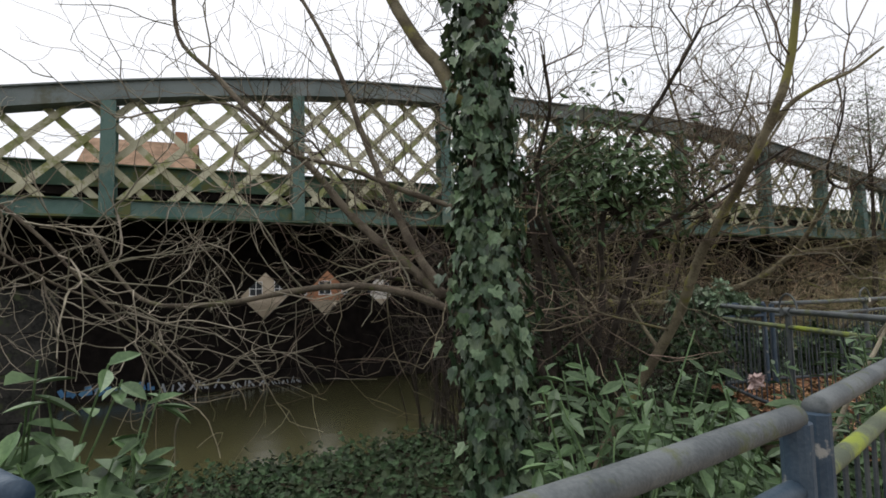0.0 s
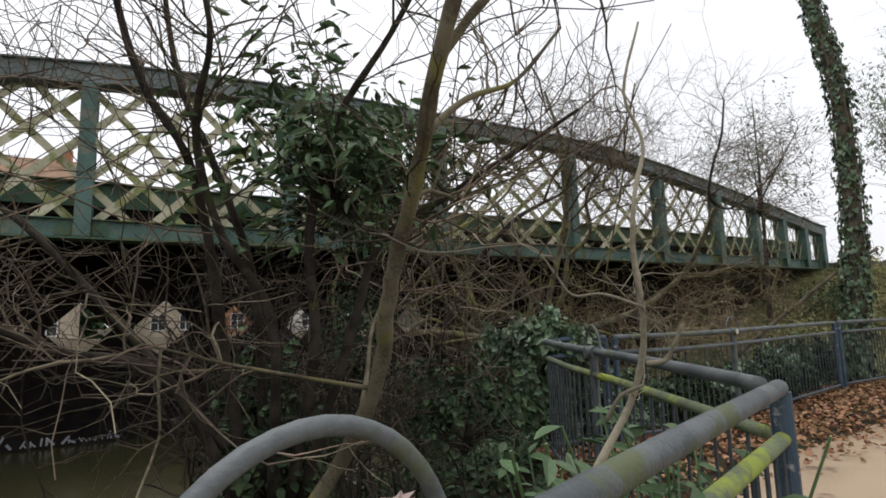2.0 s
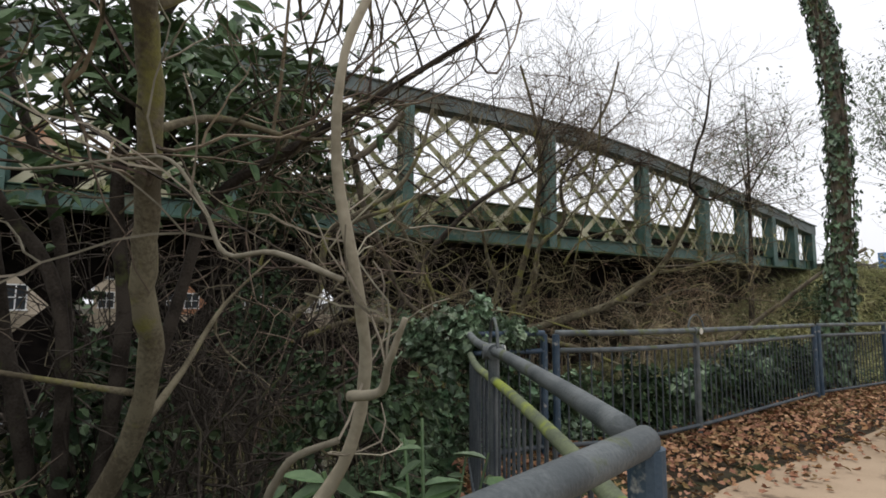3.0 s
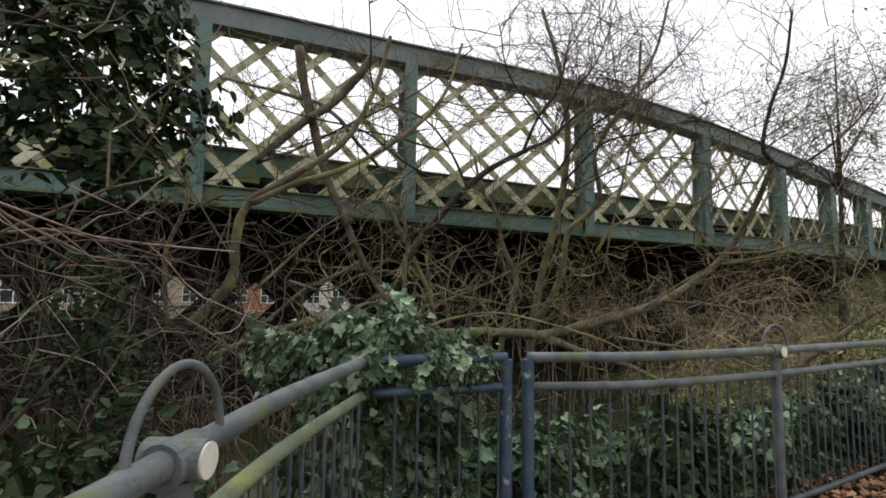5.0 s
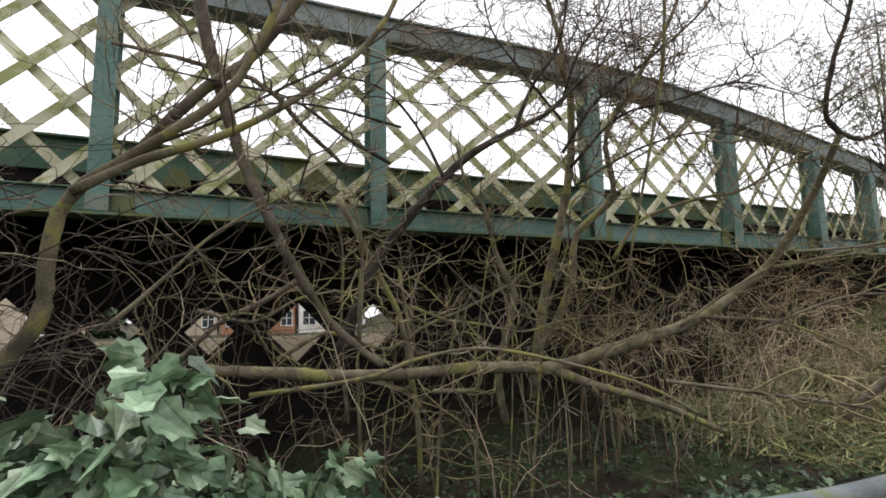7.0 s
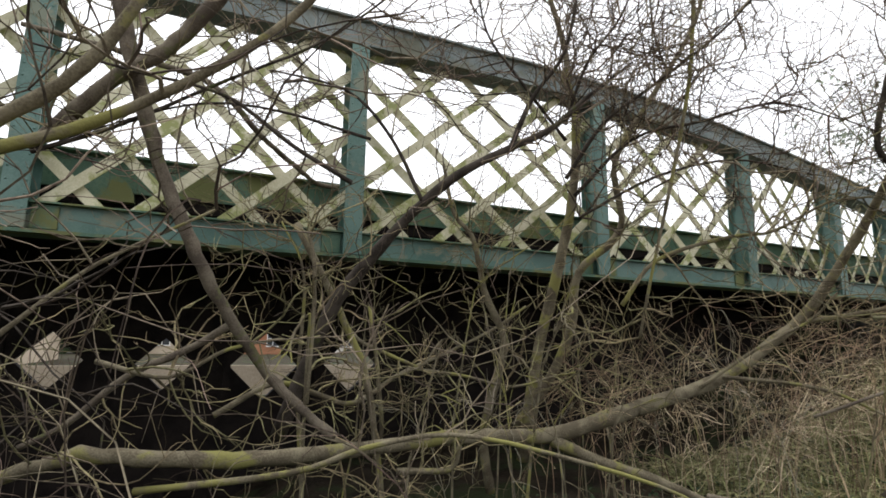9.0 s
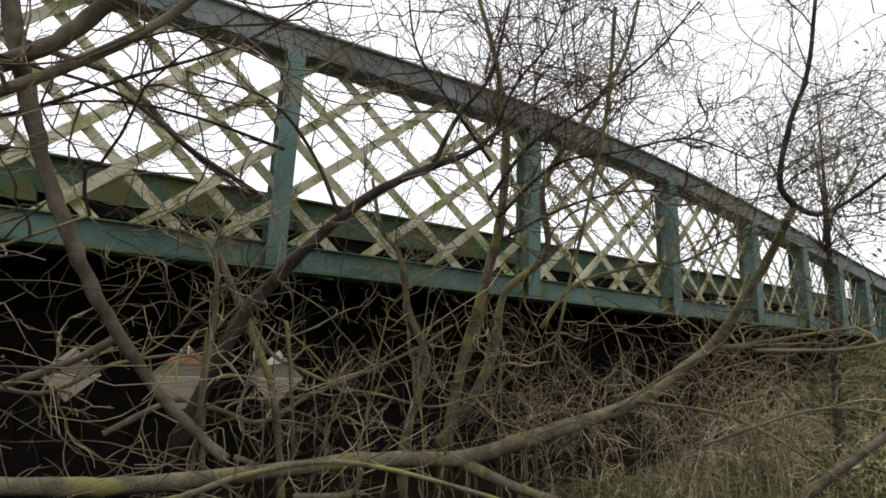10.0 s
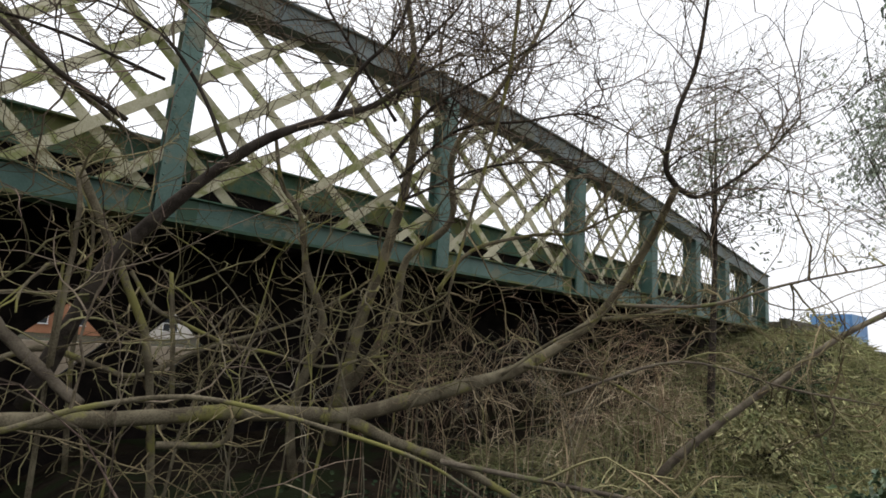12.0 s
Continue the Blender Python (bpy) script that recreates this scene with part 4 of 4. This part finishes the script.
tree("bare_tree", "thin tree with sparse leaves behind the far railing", [([(20.6, 9.2, -0.4), (20.5, 9.0, 2.5), (20.3, 8.8, 5.0), (20.0, 8.6, 7.5)], 0.09, 0.008), ([(20.4, 8.9, 3.8), (19.6, 8.5, 5.0), (18.9, 8.2, 5.6)], 0.03, 0.01), ([(20.35, 8.85, 4.5), (21.3, 8.7, 5.8), (22.0, 8.5, 6.8)], 0.03, 0.01)], DARK_BARK, TWIG, shoots=18, reach=(0.6, 1.6), from_end=0.3)
tree("willow_tree", "slender tree with thin hanging foliage by the bridge end", [([(26.6, 6.7, -0.4), (26.3, 6.8, 3), (26.0, 7.0, 6), (25.6, 7.0, 9.5)], 0.16, 0.05), ([(26.1, 6.9, 5), (24.8, 6.8, 7), (23.6, 6.6, 8.4)], 0.05, 0.015), ([(26.1, 6.9, 5.5), (27.2, 7.0, 8), (28.2, 7, 9.6)], 0.05, 0.015)], DARK_BARK, TWIG, shoots=20, reach=(0.8, 2.0), from_end=0.3)


def thicket(label, spots, height, mat, arch=0.5, r=0.004, level=1, kids=2, lean=(0, 0)):
    """A tangle of arching stems."""
    root = thing("thicket", label, "thicket", kind="stuff", at=(spots[0][0], spots[0][1], 0))
    base = np.array((spots[0][0], spots[0][1], 0))
    s = Shape()
    s.origin = base
    for x, y in spots:
        h = height * rng.uniform(0.55, 1.2)
        z = ground_height(x, y) - 0.03
        a = rng.uniform(0, 6.28)
        d = np.array((math.cos(a) + lean[0], math.sin(a) + lean[1], 0)) * arch * h
        p0 = np.array((x, y, z))
        pts = []
        for k in range(7):
            t = k / 6
            pts.append(p0 + d * t * t + np.array((0, 0, h * math.sin(t * rng.uniform(1.5, 1.9) * 1.05))))
        pts = np.array(pts) + jitter(7, 0.02 * h)
        rr = r * rng.uniform(0.6, 1.5)
        s.tube(pts - base, rr, 0.0015, sides=4, cap=False)
        for k in (2, 3, 4, 5):
            for _ in range(kids):
                if rng.random() < 0.7:
                    t = pts[k + 1] - pts[k]
                    twig(s, pts[k] - base, t / (np.linalg.norm(t) + 1e-6) + np.random.normal(0, 0.7, 3), h * rng.uniform(0.15, 0.45), rr * 0.6, level, bend=0.35, lift=rng.uniform(-0.12, 0.08), kids=2)
    s.make("stems", mat, root)
    return root


def scatter(n, x0, x1, y0, y1, keep=lambda x, y: True):
    out = []
    while len(out) < n:
        x, y = rng.uniform(x0, x1), rng.uniform(y0, y1)
        if keep(x, y):
            out.append((x, y))
    return out


def north(x, y, gap=0.5):
    return y > float(np.interp(x, FENCE_X, FENCE_Y)) + gap


thicket("dense brown tangle of dead stems under the bridge side", scatter(60, 12.8, 18.5, 8.2, 9.7, lambda x, y: north(x, y, 1.0)), 2.2, BROWN_TWIG, 0.55, r=0.006)
thicket("dense brown tangle of dead stems behind the far railing", scatter(70, 14, 20, 8.0, 9.8, lambda x, y: north(x, y, 1.0)), 1.8, STRAW_TWIG, 0.5, r=0.006)
thicket("pale bramble stems hanging before the bridge", scatter(9, 10, 16, 7.6, 8.8, lambda x, y: north(x, y, 0.8)), 2.6, PALE_TWIG, 0.5, r=0.006)
thicket("brown brushwood on the river bank", scatter(11, 7.6, 10.2, 5.2, 7.2, lambda x, y: north(x, y, 1.4)), 2.2, TWIG, 0.55, r=0.006)
thicket("reddish-brown brush close behind the railing", scatter(10, 7.4, 9.4, 5.4, 6.8, lambda x, y: north(x, y, 0.9)), 1.8, TWIG, 0.5, r=0.005)
thicket("dark tangled stems at the water's edge", scatter(64, 5.2, 7.2, 3.0, 6.0, lambda x, y: north(x, y, 1.6)), 1.5, DARK_BARK, 0.75, r=0.011)
thicket("reddish-brown brush filling the bank corner", scatter(34, 6.4, 8.2, 4.6, 6.6, lambda x, y: north(x, y, 1.0)), 2.3, TWIG, 0.4, r=0.007)
thicket("mossy upright stems before the bridge", scatter(13, 9.6, 13.6, 7.6, 9.3, lambda x, y: True), 2.9, MOSS_BARK, 0.3, r=0.016, kids=1)
thicket("dark brush crowding the river edge", scatter(46, 5.4, 7.3, 6.2, 8.0, lambda x, y: True), 2.9, DARK_BARK, 0.4, r=0.014, kids=1)
thicket("tall brown stems crowding the bank below the bridge", scatter(22, 5.4, 7.6, 4.8, 6.8, lambda x, y: north(x, y, 1.2)), 2.9, DARK_BARK, 0.3, r=0.007)
creeper = thing("dead_creeper", "grey dead creeper matted along the top chord", "creeper", kind="stuff", at=(13, 10.4, 5.98))
creeper.rotation_euler = (0, 0, radians(2.91))
s = Shape()
for _ in range(280):
    x = rng.uniform(10.6, 18.2)
    p = (x - 13, rng.uniform(-0.24, 0.2), chord_top(x) - 6.0 + abs(rng.gauss(0, 0.05)) - 0.02)
    twig(s, p, (rng.choice((-1, 1)), rng.gauss(-0.3, 0.4), rng.gauss(-0.15, 0.35)), rng.uniform(0.25, 0.7), rng.uniform(0.002, 0.004), 1, bend=0.4, lift=-0.07, kids=2)
s.make("stems", TWIG, creeper)
brush = thing("hanging_brush", "tangle of bare twigs hanging before the bridge underside", "twigs", kind="stuff", at=(2, 8.5, 2.4))
s = Shape()
for _ in range(34):
    p = (rng.uniform(-7, 6), rng.uniform(-1.6, 0.9), rng.uniform(-0.9, 0.35))
    a = rng.uniform(0, 6.28)
    twig(s, p, (math.cos(a), 0.4 * math.sin(a), -0.25), rng.uniform(0.6, 1.5), rng.uniform(0.004, 0.009), 2, bend=0.35, lift=-0.05, kids=3)
s.make("twigs", TWIG, brush)


# ---- evergreens, ivy and ground plants ----
def leaf_mass(name, label, category, centre, radii, count, size, outline, mat, hollow=0.55, single=0, down=0.25, stems=24, hang=0.0):
    """A crown of many separate leaves in uneven clumps round twigs."""
    root = thing(name, label, category, at=centre)
    s = Shape()
    ends = []
    for _ in range(stems):
        u = np.random.normal(0, 1, 3)
        u /= np.linalg.norm(u)
        e = u * np.array(radii) * rng.uniform(0.5, 1.05)
        ends.append(e)
        pts = [np.array((0, 0, -radii[2] * 0.6)) * (1 - t) + e * t + np.random.normal(0, 0.03, 3) for t in np.linspace(0, 1, 5)]
        s.tube(pts, 0.008, 0.003, sides=4, cap=False)
    s.make("branchwork", DARK_BARK, root)
    joined = Shape()
    for k in range(count):
        e = ends[rng.randrange(len(ends))]
        f = rng.uniform(hollow, 1.1)
        p = e * f + np.random.normal(0, 0.13, 3) * np.minimum(radii, 0.9)
        out = p / (np.linalg.norm(p) + 1e-6)
        nrm = (out[0] * 0.6 + rng.gauss(0, 0.5), out[1] * 0.6 + rng.gauss(0, 0.5), 0.6 + rng.gauss(0, 0.4))
        tip = (out[0] + rng.gauss(0, 0.6), out[1] + rng.gauss(0, 0.6), -down + rng.gauss(0, 0.4))
        sz = size * rng.uniform(0.6, 1.3)
        if k < single:
            leaf_object("leaf", outline, sz, p, nrm, tip, mat, root)
        else:
            put_leaf(joined, outline, sz, p, nrm, tip)
    tagged(joined.make("foliage", mat, root), kind="stuff")
    return root


def leaf_carpet(name, label, category, spots, size, outline, mat, height=0.25, tilt=0.5, per=3):
    root = thing(name, label, category, kind="stuff", at=(spots[0][0], spots[0][1], 0))
    base = np.array((spots[0][0], spots[0][1], 0))
    s = Shape()
    for x, y in spots:
        g = ground_height(x, y)
        for _ in range(per):
            p = np.array((x + rng.gauss(0, 0.06), y + rng.gauss(0, 0.06), g + abs(rng.gauss(0, height)))) - base
            put_leaf(s, outline, size * rng.uniform(0.6, 1.3), p, (rng.gauss(0, tilt), rng.gauss(-0.2, tilt), 1), (rng.gauss(0, 1), rng.gauss(0, 1), -0.2))
    s.make("leaves", mat, root)
    return root


leaf_mass("evergreen_bush", "dark glossy evergreen crown among bare stems", "bush", (6.0, 2.75, 2.5), (1.0, 0.7, 0.78), 1500, 0.105, LANCE_OUT, BROAD_LEAF, hollow=0.2, stems=46)
leaf_mass("evergreen_bush", "dark low evergreen bush on the river bank", "bush", (5.75, 3.3, 0.4), (0.5, 0.45, 0.5), 700, 0.07, ROUND_OUT, SHADED_LEAF)
leaf_mass("evergreen_bush", "dense dark evergreen bush behind the railing", "bush", (7.15, 3.3, 0.6), (0.55, 0.65, 0.5), 1300, 0.06, ROUND_OUT, SHADED_LEAF)
leaf_mass("ivy_mound", "ivy in a lighter, lit leaf colour heaped over the railing corner", "ivy", (8.42, 3.84, 1.06), (0.36, 0.24, 0.33), 1250, 0.062, IVY_OUT, LIT_IVY, hollow=0.6, single=220)
leaf_mass("ivy_mound", "ivy in a lighter, lit leaf colour spreading behind the sloping rail", "ivy", (8.18, 4.0, 0.98), (0.4, 0.25, 0.28), 1250, 0.062, IVY_OUT, LIT_IVY, hollow=0.6)
leaf_mass("ivy_mound", "dark ivy hanging down inside the railing", "ivy", (8.45, 3.9, 0.45), (0.6, 0.3, 0.5), 800, 0.08, IVY_OUT, IVY, hollow=0.5)
for k, (x, y) in enumerate(((9.3, 3.95), (10.3, 3.85), (11.3, 4.0), (12.3, 4.22), (13.4, 4.5), (14.6, 4.75), (16.0, 5.0))):
    leaf_mass("ivy_hedge", "dark ivy growing through the railing bars", "ivy", (x, y, 0.4), (0.75, 0.22, 0.42), 900, 0.075, IVY_OUT, SHADED_LEAF if k % 2 else IVY, hollow=0.4)
leaf_carpet("ground_ivy", "ivy and leaf litter covering the bank", "ground cover", scatter(4200, 0.5, 9.5, -0.3, 7.3, lambda x, y: north(x, y, 0.25)), 0.08, IVY_OUT, SHADED_LEAF, 0.12)
leaf_carpet("ground_ivy", "ivy trailing down the bank behind the railing", "ground cover", scatter(1500, 9, 13.5, 3.9, 6.8, lambda x, y: north(x, y, 0.2)), 0.075, IVY_OUT, IVY, 0.14)
leaf_carpet("ground_ivy", "dark creeping plants on the bank", "ground cover", scatter(2200, 9, 23, 4, 10, lambda x, y: north(x, y, 0.5)), 0.07, ROUND_OUT, SHADED_LEAF, 0.15)


def broad_plant(label, x, y, n, size, height):
    """Upright stems with long drooping leaves."""
    z = ground_height(x, y)
    root = thing("broad_leaved_plant", label, "plant", "broad-leaved plants on the bank", at=(x, y, z))
    for _ in range(n):
        a = rng.uniform(0, 6.28)
        h = height * rng.uniform(0.5, 1.1)
        top = np.array((math.cos(a) * h * 0.3, math.sin(a) * h * 0.3, h))
        s = Shape()
        s.tube([(0, 0, -0.02), tuple(top * 0.5 + np.array((0, 0, 0.1 * h))), tuple(top)], 0.006, 0.004, sides=5)
        stem = s.make("stem", BROAD_LEAF, root)
        for k in range(rng.randint(9, 12)):
            b = a + rng.uniform(-2.6, 2.6)
            leaf_object("leaf", LANCE_OUT, size * rng.uniform(0.45, 0.95), top * rng.uniform(0.45, 1.0), (rng.gauss(0, 0.3), rng.gauss(0, 0.3) - 0.3, 1), (math.cos(b), math.sin(b), rng.uniform(-1.3, 0.1)), BROAD_LEAF, stem)
    return root


PLANTS = [(1.94, 0.95, 11, 0.24, 1.15), (2.05, 1.3, 10, 0.26, 1.3), (1.8, 1.25, 11, 0.27, 1.32), (2.22, 1.05, 9, 0.23, 1.1), (1.6, 1, 8, 0.26, 1.15), (2.5, 0.9, 5, 0.18, 0.7), (4, 0.43, 9, 0.173, 1.1), (4.5, 0.45, 9, 0.158, 1.08), (3.9, 0.2, 7, 0.13, 0.92), (4.25, 0.5, 9, 0.173, 1.02), (4.75, 0.35, 8, 0.144, 0.98)]
PLANTS += [(6.05, 0.62, 10, 0.13, 1.0), (5.65, 0.45, 9, 0.12, 0.95), (6.45, 1.25, 9, 0.13, 0.95), (4.42, 0.85, 10, 0.15, 1.25), (4.78, 0.98, 10, 0.15, 1.25), (4.5, 1.3, 9, 0.144, 1), (5.2, 0.6, 8, 0.115, 0.8), (5.75, 0.75, 7, 0.101, 0.75), (6.6, 0.9, 8, 0.14, 0.95), (6.8, 1.45, 7, 0.14, 0.95), (4.94, 0.77, 9, 0.144, 1.05), (5.05, 0.52, 9, 0.13, 1), (4.25, 1.1, 10, 0.158, 1.12), (4.7, 0.9, 9, 0.144, 1.05), (6.72, 0.72, 9, 0.13, 0.72), (6.52, 0.78, 9, 0.14, 0.98), (6.4, 0.72, 8, 0.13, 0.98), (6.6, 0.66, 7, 0.12, 0.98), (3.2, 0.5, 5, 0.14, 0.6), (6.2, 0.8, 6, 0.094, 0.7)]
for x, y, n, size, h in PLANTS:
    broad_plant("fresh green broad-leaved plant on the bank", x, y, n, size, h)

leaf_mass("evergreen_tree", "dark evergreen crown above the river bank", "tree", (6.75, 5.1, 2.75), (0.8, 0.7, 0.95), 2300, 0.09, ROUND_OUT, SHADED_LEAF)
leaf_mass("foliage", "thin evergreen foliage behind the ivy-clad tree", "tree", (20.1, 8.8, 5.6), (2.8, 1.4, 2.6), 1500, 0.11, LANCE_OUT, MIST_LEAF, hollow=0.3, stems=40)
leaf_mass("foliage", "thin hanging evergreen crown by the bridge end", "tree", (25.8, 7.0, 7.0), (3.8, 2.2, 3.8), 4200, 0.13, LANCE_OUT, MIST_LEAF, hollow=0.25, stems=130, down=0.9)
leaf_mass("evergreen_bush", "dark evergreen bush on the slope by the abutment", "bush", (22.6, 8.6, 1.2), (1.3, 1.0, 1.1), 1400, 0.11, LANCE_OUT, SHADED_LEAF)

# fallen leaves between path and railing
s = Shape()
for x, y in scatter(8200, 6.8, 21, 1.2, 6.5, lambda x, y: -1.6 < y - float(np.interp(x, FENCE_X, FENCE_Y)) < 0.25 and rng.random() < max(0.04, 1.15 - 0.75 * (float(np.interp(x, FENCE_X, FENCE_Y)) - y))):
    put_leaf(s, IVY_OUT if rng.random() < 0.6 else ROUND_OUT, rng.uniform(0.03, 0.075), (x, y, 0.012 + abs(rng.gauss(0, 0.02))), (rng.gauss(0, 0.35), rng.gauss(0, 0.35), 1), (rng.gauss(0, 1), rng.gauss(0, 1), 0), fold=0.3)
litter = thing("fallen_leaves", "drift of brown fallen leaves beside the path", "leaves", kind="stuff")
s.make("leaves", DEAD_LEAF, litter)

# rough grass on the slope by the bridge end
s = Shape()
for x, y in scatter(8000, 17, 33, 5.6, 11.5, lambda x, y: north(x, y, 0.6)):
    z = ground_height(x, y)
    h, a = rng.uniform(0.1, 0.4), rng.uniform(0, 6.28)
    c, d = math.cos(a), math.sin(a)
    s.add([(x - 0.012 * d, y + 0.012 * c, z), (x + 0.012 * d, y - 0.012 * c, z), (x + c * h * 0.4, y + d * h * 0.4, z + h)], [(0, 1, 2)])
grass = thing("grass", "rough yellow-green grass on the slope", "grass", kind="stuff")
s.make("blades", GRASS, grass)


# ---- houses beyond the bridge ----
def house(label, x, y, width, deep, height, ridge, wall_mat, windows, turn=0.0):
    root = thing("house", label, "house", "houses beyond the river", at=(x, y, 0))
    root.rotation_euler = (0, 0, radians(turn))
    w, d = width / 2, deep / 2
    s = Shape()
    s.add([(-w, -d, -0.6), (w, -d, -0.6), (w, d, -0.6), (-w, d, -0.6), (-w, -d, height), (w, -d, height), (w, d, height), (-w, d, height), (-w, 0, ridge), (w, 0, ridge)],
          [(0, 1, 5, 4), (1, 2, 6, 9, 5), (2, 3, 7, 6), (3, 0, 4, 8, 7)])
    s.make("wall", wall_mat, root)
    s = Shape()
    o = 0.3
    for sgn in (-1, 1):
        a = [(-w - o, sgn * (d + o), height - 0.15), (w + o, sgn * (d + o), height - 0.15), (w + o, 0, ridge + 0.1), (-w - o, 0, ridge + 0.1)]
        b = [(p[0], p[1], p[2] + 0.12) for p in a]
        s.add(a + b, [(0, 1, 2, 3), (7, 6, 5, 4), (0, 4, 5, 1), (1, 5, 6, 2), (2, 6, 7, 3), (3, 7, 4, 0)])
    roof = s.make("roof", ROOF, root)
    s = Shape()
    s.box((w - 1.3, -0.35, ridge - 0.5), (w - 0.5, 0.35, ridge + 1.0))
    s.make("chimney", BRICK, roof)
    for wx, wz, ww, wh in windows:
        s = Shape()
        s.box((wx - ww / 2, -d - 0.03, wz), (wx + ww / 2, -d - 0.01, wz + wh))
        win = s.make("window", GLASS, root)
        s = Shape()
        for lo, hi in (((-ww / 2 - 0.06, 0), (-ww / 2, wh)), ((ww / 2, 0), (ww / 2 + 0.06, wh)), ((-ww / 2 - 0.06, wh), (ww / 2 + 0.06, wh + 0.07)), ((-0.03, 0), (0.03, wh)), ((-ww / 2, wh * 0.5 - 0.025), (ww / 2, wh * 0.5 + 0.025))):
            s.box((wx + lo[0], -d - 0.08, wz + lo[1]), (wx + hi[0], -d - 0.032, wz + hi[1]))
        s.box((wx - ww / 2 - 0.12, -d - 0.14, wz - 0.08), (wx + ww / 2 + 0.12, -d - 0.01, wz - 0.001))
        s.make("window_frame", WHITE, win)
    return root


W2 = [(-2.4, 0.9, 1.2, 1.4), (0.2, 0.9, 1.2, 1.4), (2.6, 0.9, 1.0, 1.4), (-2.4, 3.6, 1.2, 1.3), (0.2, 3.6, 1.0, 1.3), (2.6, 3.6, 1.0, 1.3)]
house("tall house with weathered brown tiled roof beyond the bridge", -4.5, 42, 6.5, 7, 9.5, 12.4, TAN_WALL, W2)
for label, x, mat in (("tan-walled house beyond the bridge", 3.2, TAN_WALL), ("red brick house with white windows beyond the bridge", 10.4, BRICK), ("pale rendered house beyond the bridge", 17.6, RENDER_WALL)):
    house(label, x, 62, 6.8, 8, 5.2, 7.6, mat, W2)
for x, y, w in ((-12, 40, 10), (-3.5, 58, 6), (27, 50, 11), (36, 40, 12)):
    leaf_mass("evergreen_hedge", "dark dense evergreen hedge beyond the bridge", "hedge", (x, y, 2.0), (w / 1.6, 1.5, 2.6), 1500, 0.7, ROUND_OUT, SHADED_LEAF, hollow=0.2, stems=60)

s = Shape()
s.box((-13, 20, -0.6), (14.5, 20.1, 0.95))
tagged(s.make("wall_garden", TAN_WALL), "low tan stone garden wall beyond the bridge", "wall", kind="structure")

shed = thing("shed", "blue ribbed sheet-metal shed beyond the bridge end", "shed", at=(41.8, 13.7, -0.4))
s = Shape()
s.box((-1.0, -0.9, 0), (1.0, 0.9, 4.85))
s.make("body", BLUE_SHEET, shed)
for k in range(5):
    s = Shape()
    s.box((-1.08, -0.8 + k * 0.36, 0.05), (-1.002, -0.65 + k * 0.36, 4.8))
    s.make("rib", BLUE_SHEET, shed)

litter_bag = thing("litter", "crumpled faded pink scrap caught on the bank", "litter", at=(5.75, 1.15, 0.72))
s = Shape()
for k in range(16):
    a = k * 0.9
    s.add([(0.06 * math.cos(a + q) * rng.uniform(0.5, 1.2), 0.06 * math.sin(a + q) * rng.uniform(0.5, 1), rng.uniform(-0.05, 0.07)) for q in (0, 1.6, 3.4)], [(0, 1, 2)])
s.make("sheet", PINK, litter_bag)

leaf_carpet("rough_grass", "pale rough grass on the slope below the bridge", "grass", scatter(4600, 15.5, 33, 5.4, 11.5, lambda x, y: north(x, y, 0.35)), 0.34, BLADE_OUT, GRASS, 0.12, tilt=0.9, per=5)

pillar = thing("stone_pillar", "stained mossy stone pillar at the water's edge", "pillar", at=(-0.02, 6.95, ground_height(-0.02, 6.95) - 0.1))
s = Shape()
for k, (w, z0, z1) in enumerate(((0.3, 0, 0.5), (0.27, 0.5, 1.1), (0.275, 1.1, 1.7), (0.26, 1.7, 2.2), (0.265, 2.2, 2.75))):
    m = Matrix.Translation((0.01 * math.sin(k * 2.1), 0.01 * math.cos(k * 3), 0)) @ Matrix.Rotation(0.03 * math.sin(k * 1.7), 4, "Z")
    s.box((-w, -w, z0 + 0.006), (w, w, z1 - 0.006), m)
s.make("block", DARK_STONE, pillar)

leaf_mass("evergreen_bush", "dark evergreen leaves hanging below the bank tree", "bush", (6.85, 5.25, 1.15), (0.45, 0.5, 0.75), 900, 0.06, ROUND_OUT, SHADED_LEAF, hollow=0.3)
leaf_mass("ivy_clump", "dark ivy smothering the foot of a bank tree", "ivy", (5.75, 4.3, 0.5), (0.4, 0.4, 0.7), 800, 0.085, IVY_OUT, SHADED_LEAF, hollow=0.3)
leaf_mass("bush", "pale olive bush on the slope by the abutment", "bush", (23.4, 8.5, 0.9), (1.6, 0.9, 1.1), 2200, 0.14, LANCE_OUT, GRASS, hollow=0.3, stems=60)
leaf_mass("bush", "pale olive scrub beside the far railing", "bush", (19.6, 7.6, 0.5), (1.3, 0.7, 0.7), 1300, 0.12, LANCE_OUT, GRASS, hollow=0.3, stems=50)
leaf_mass("ivy_mound", "ivy in a lighter, lit leaf colour trailing along the short railing", "ivy", (8.72, 3.8, 1.05), (0.3, 0.16, 0.2), 700, 0.06, IVY_OUT, LIT_IVY, hollow=0.5)
leaf_mass("bush", "olive scrub before the far shed", "bush", (36, 12.6, 2.2), (3.2, 1.0, 1.9), 1500, 0.3, LANCE_OUT, GRASS, hollow=0.2, stems=60)
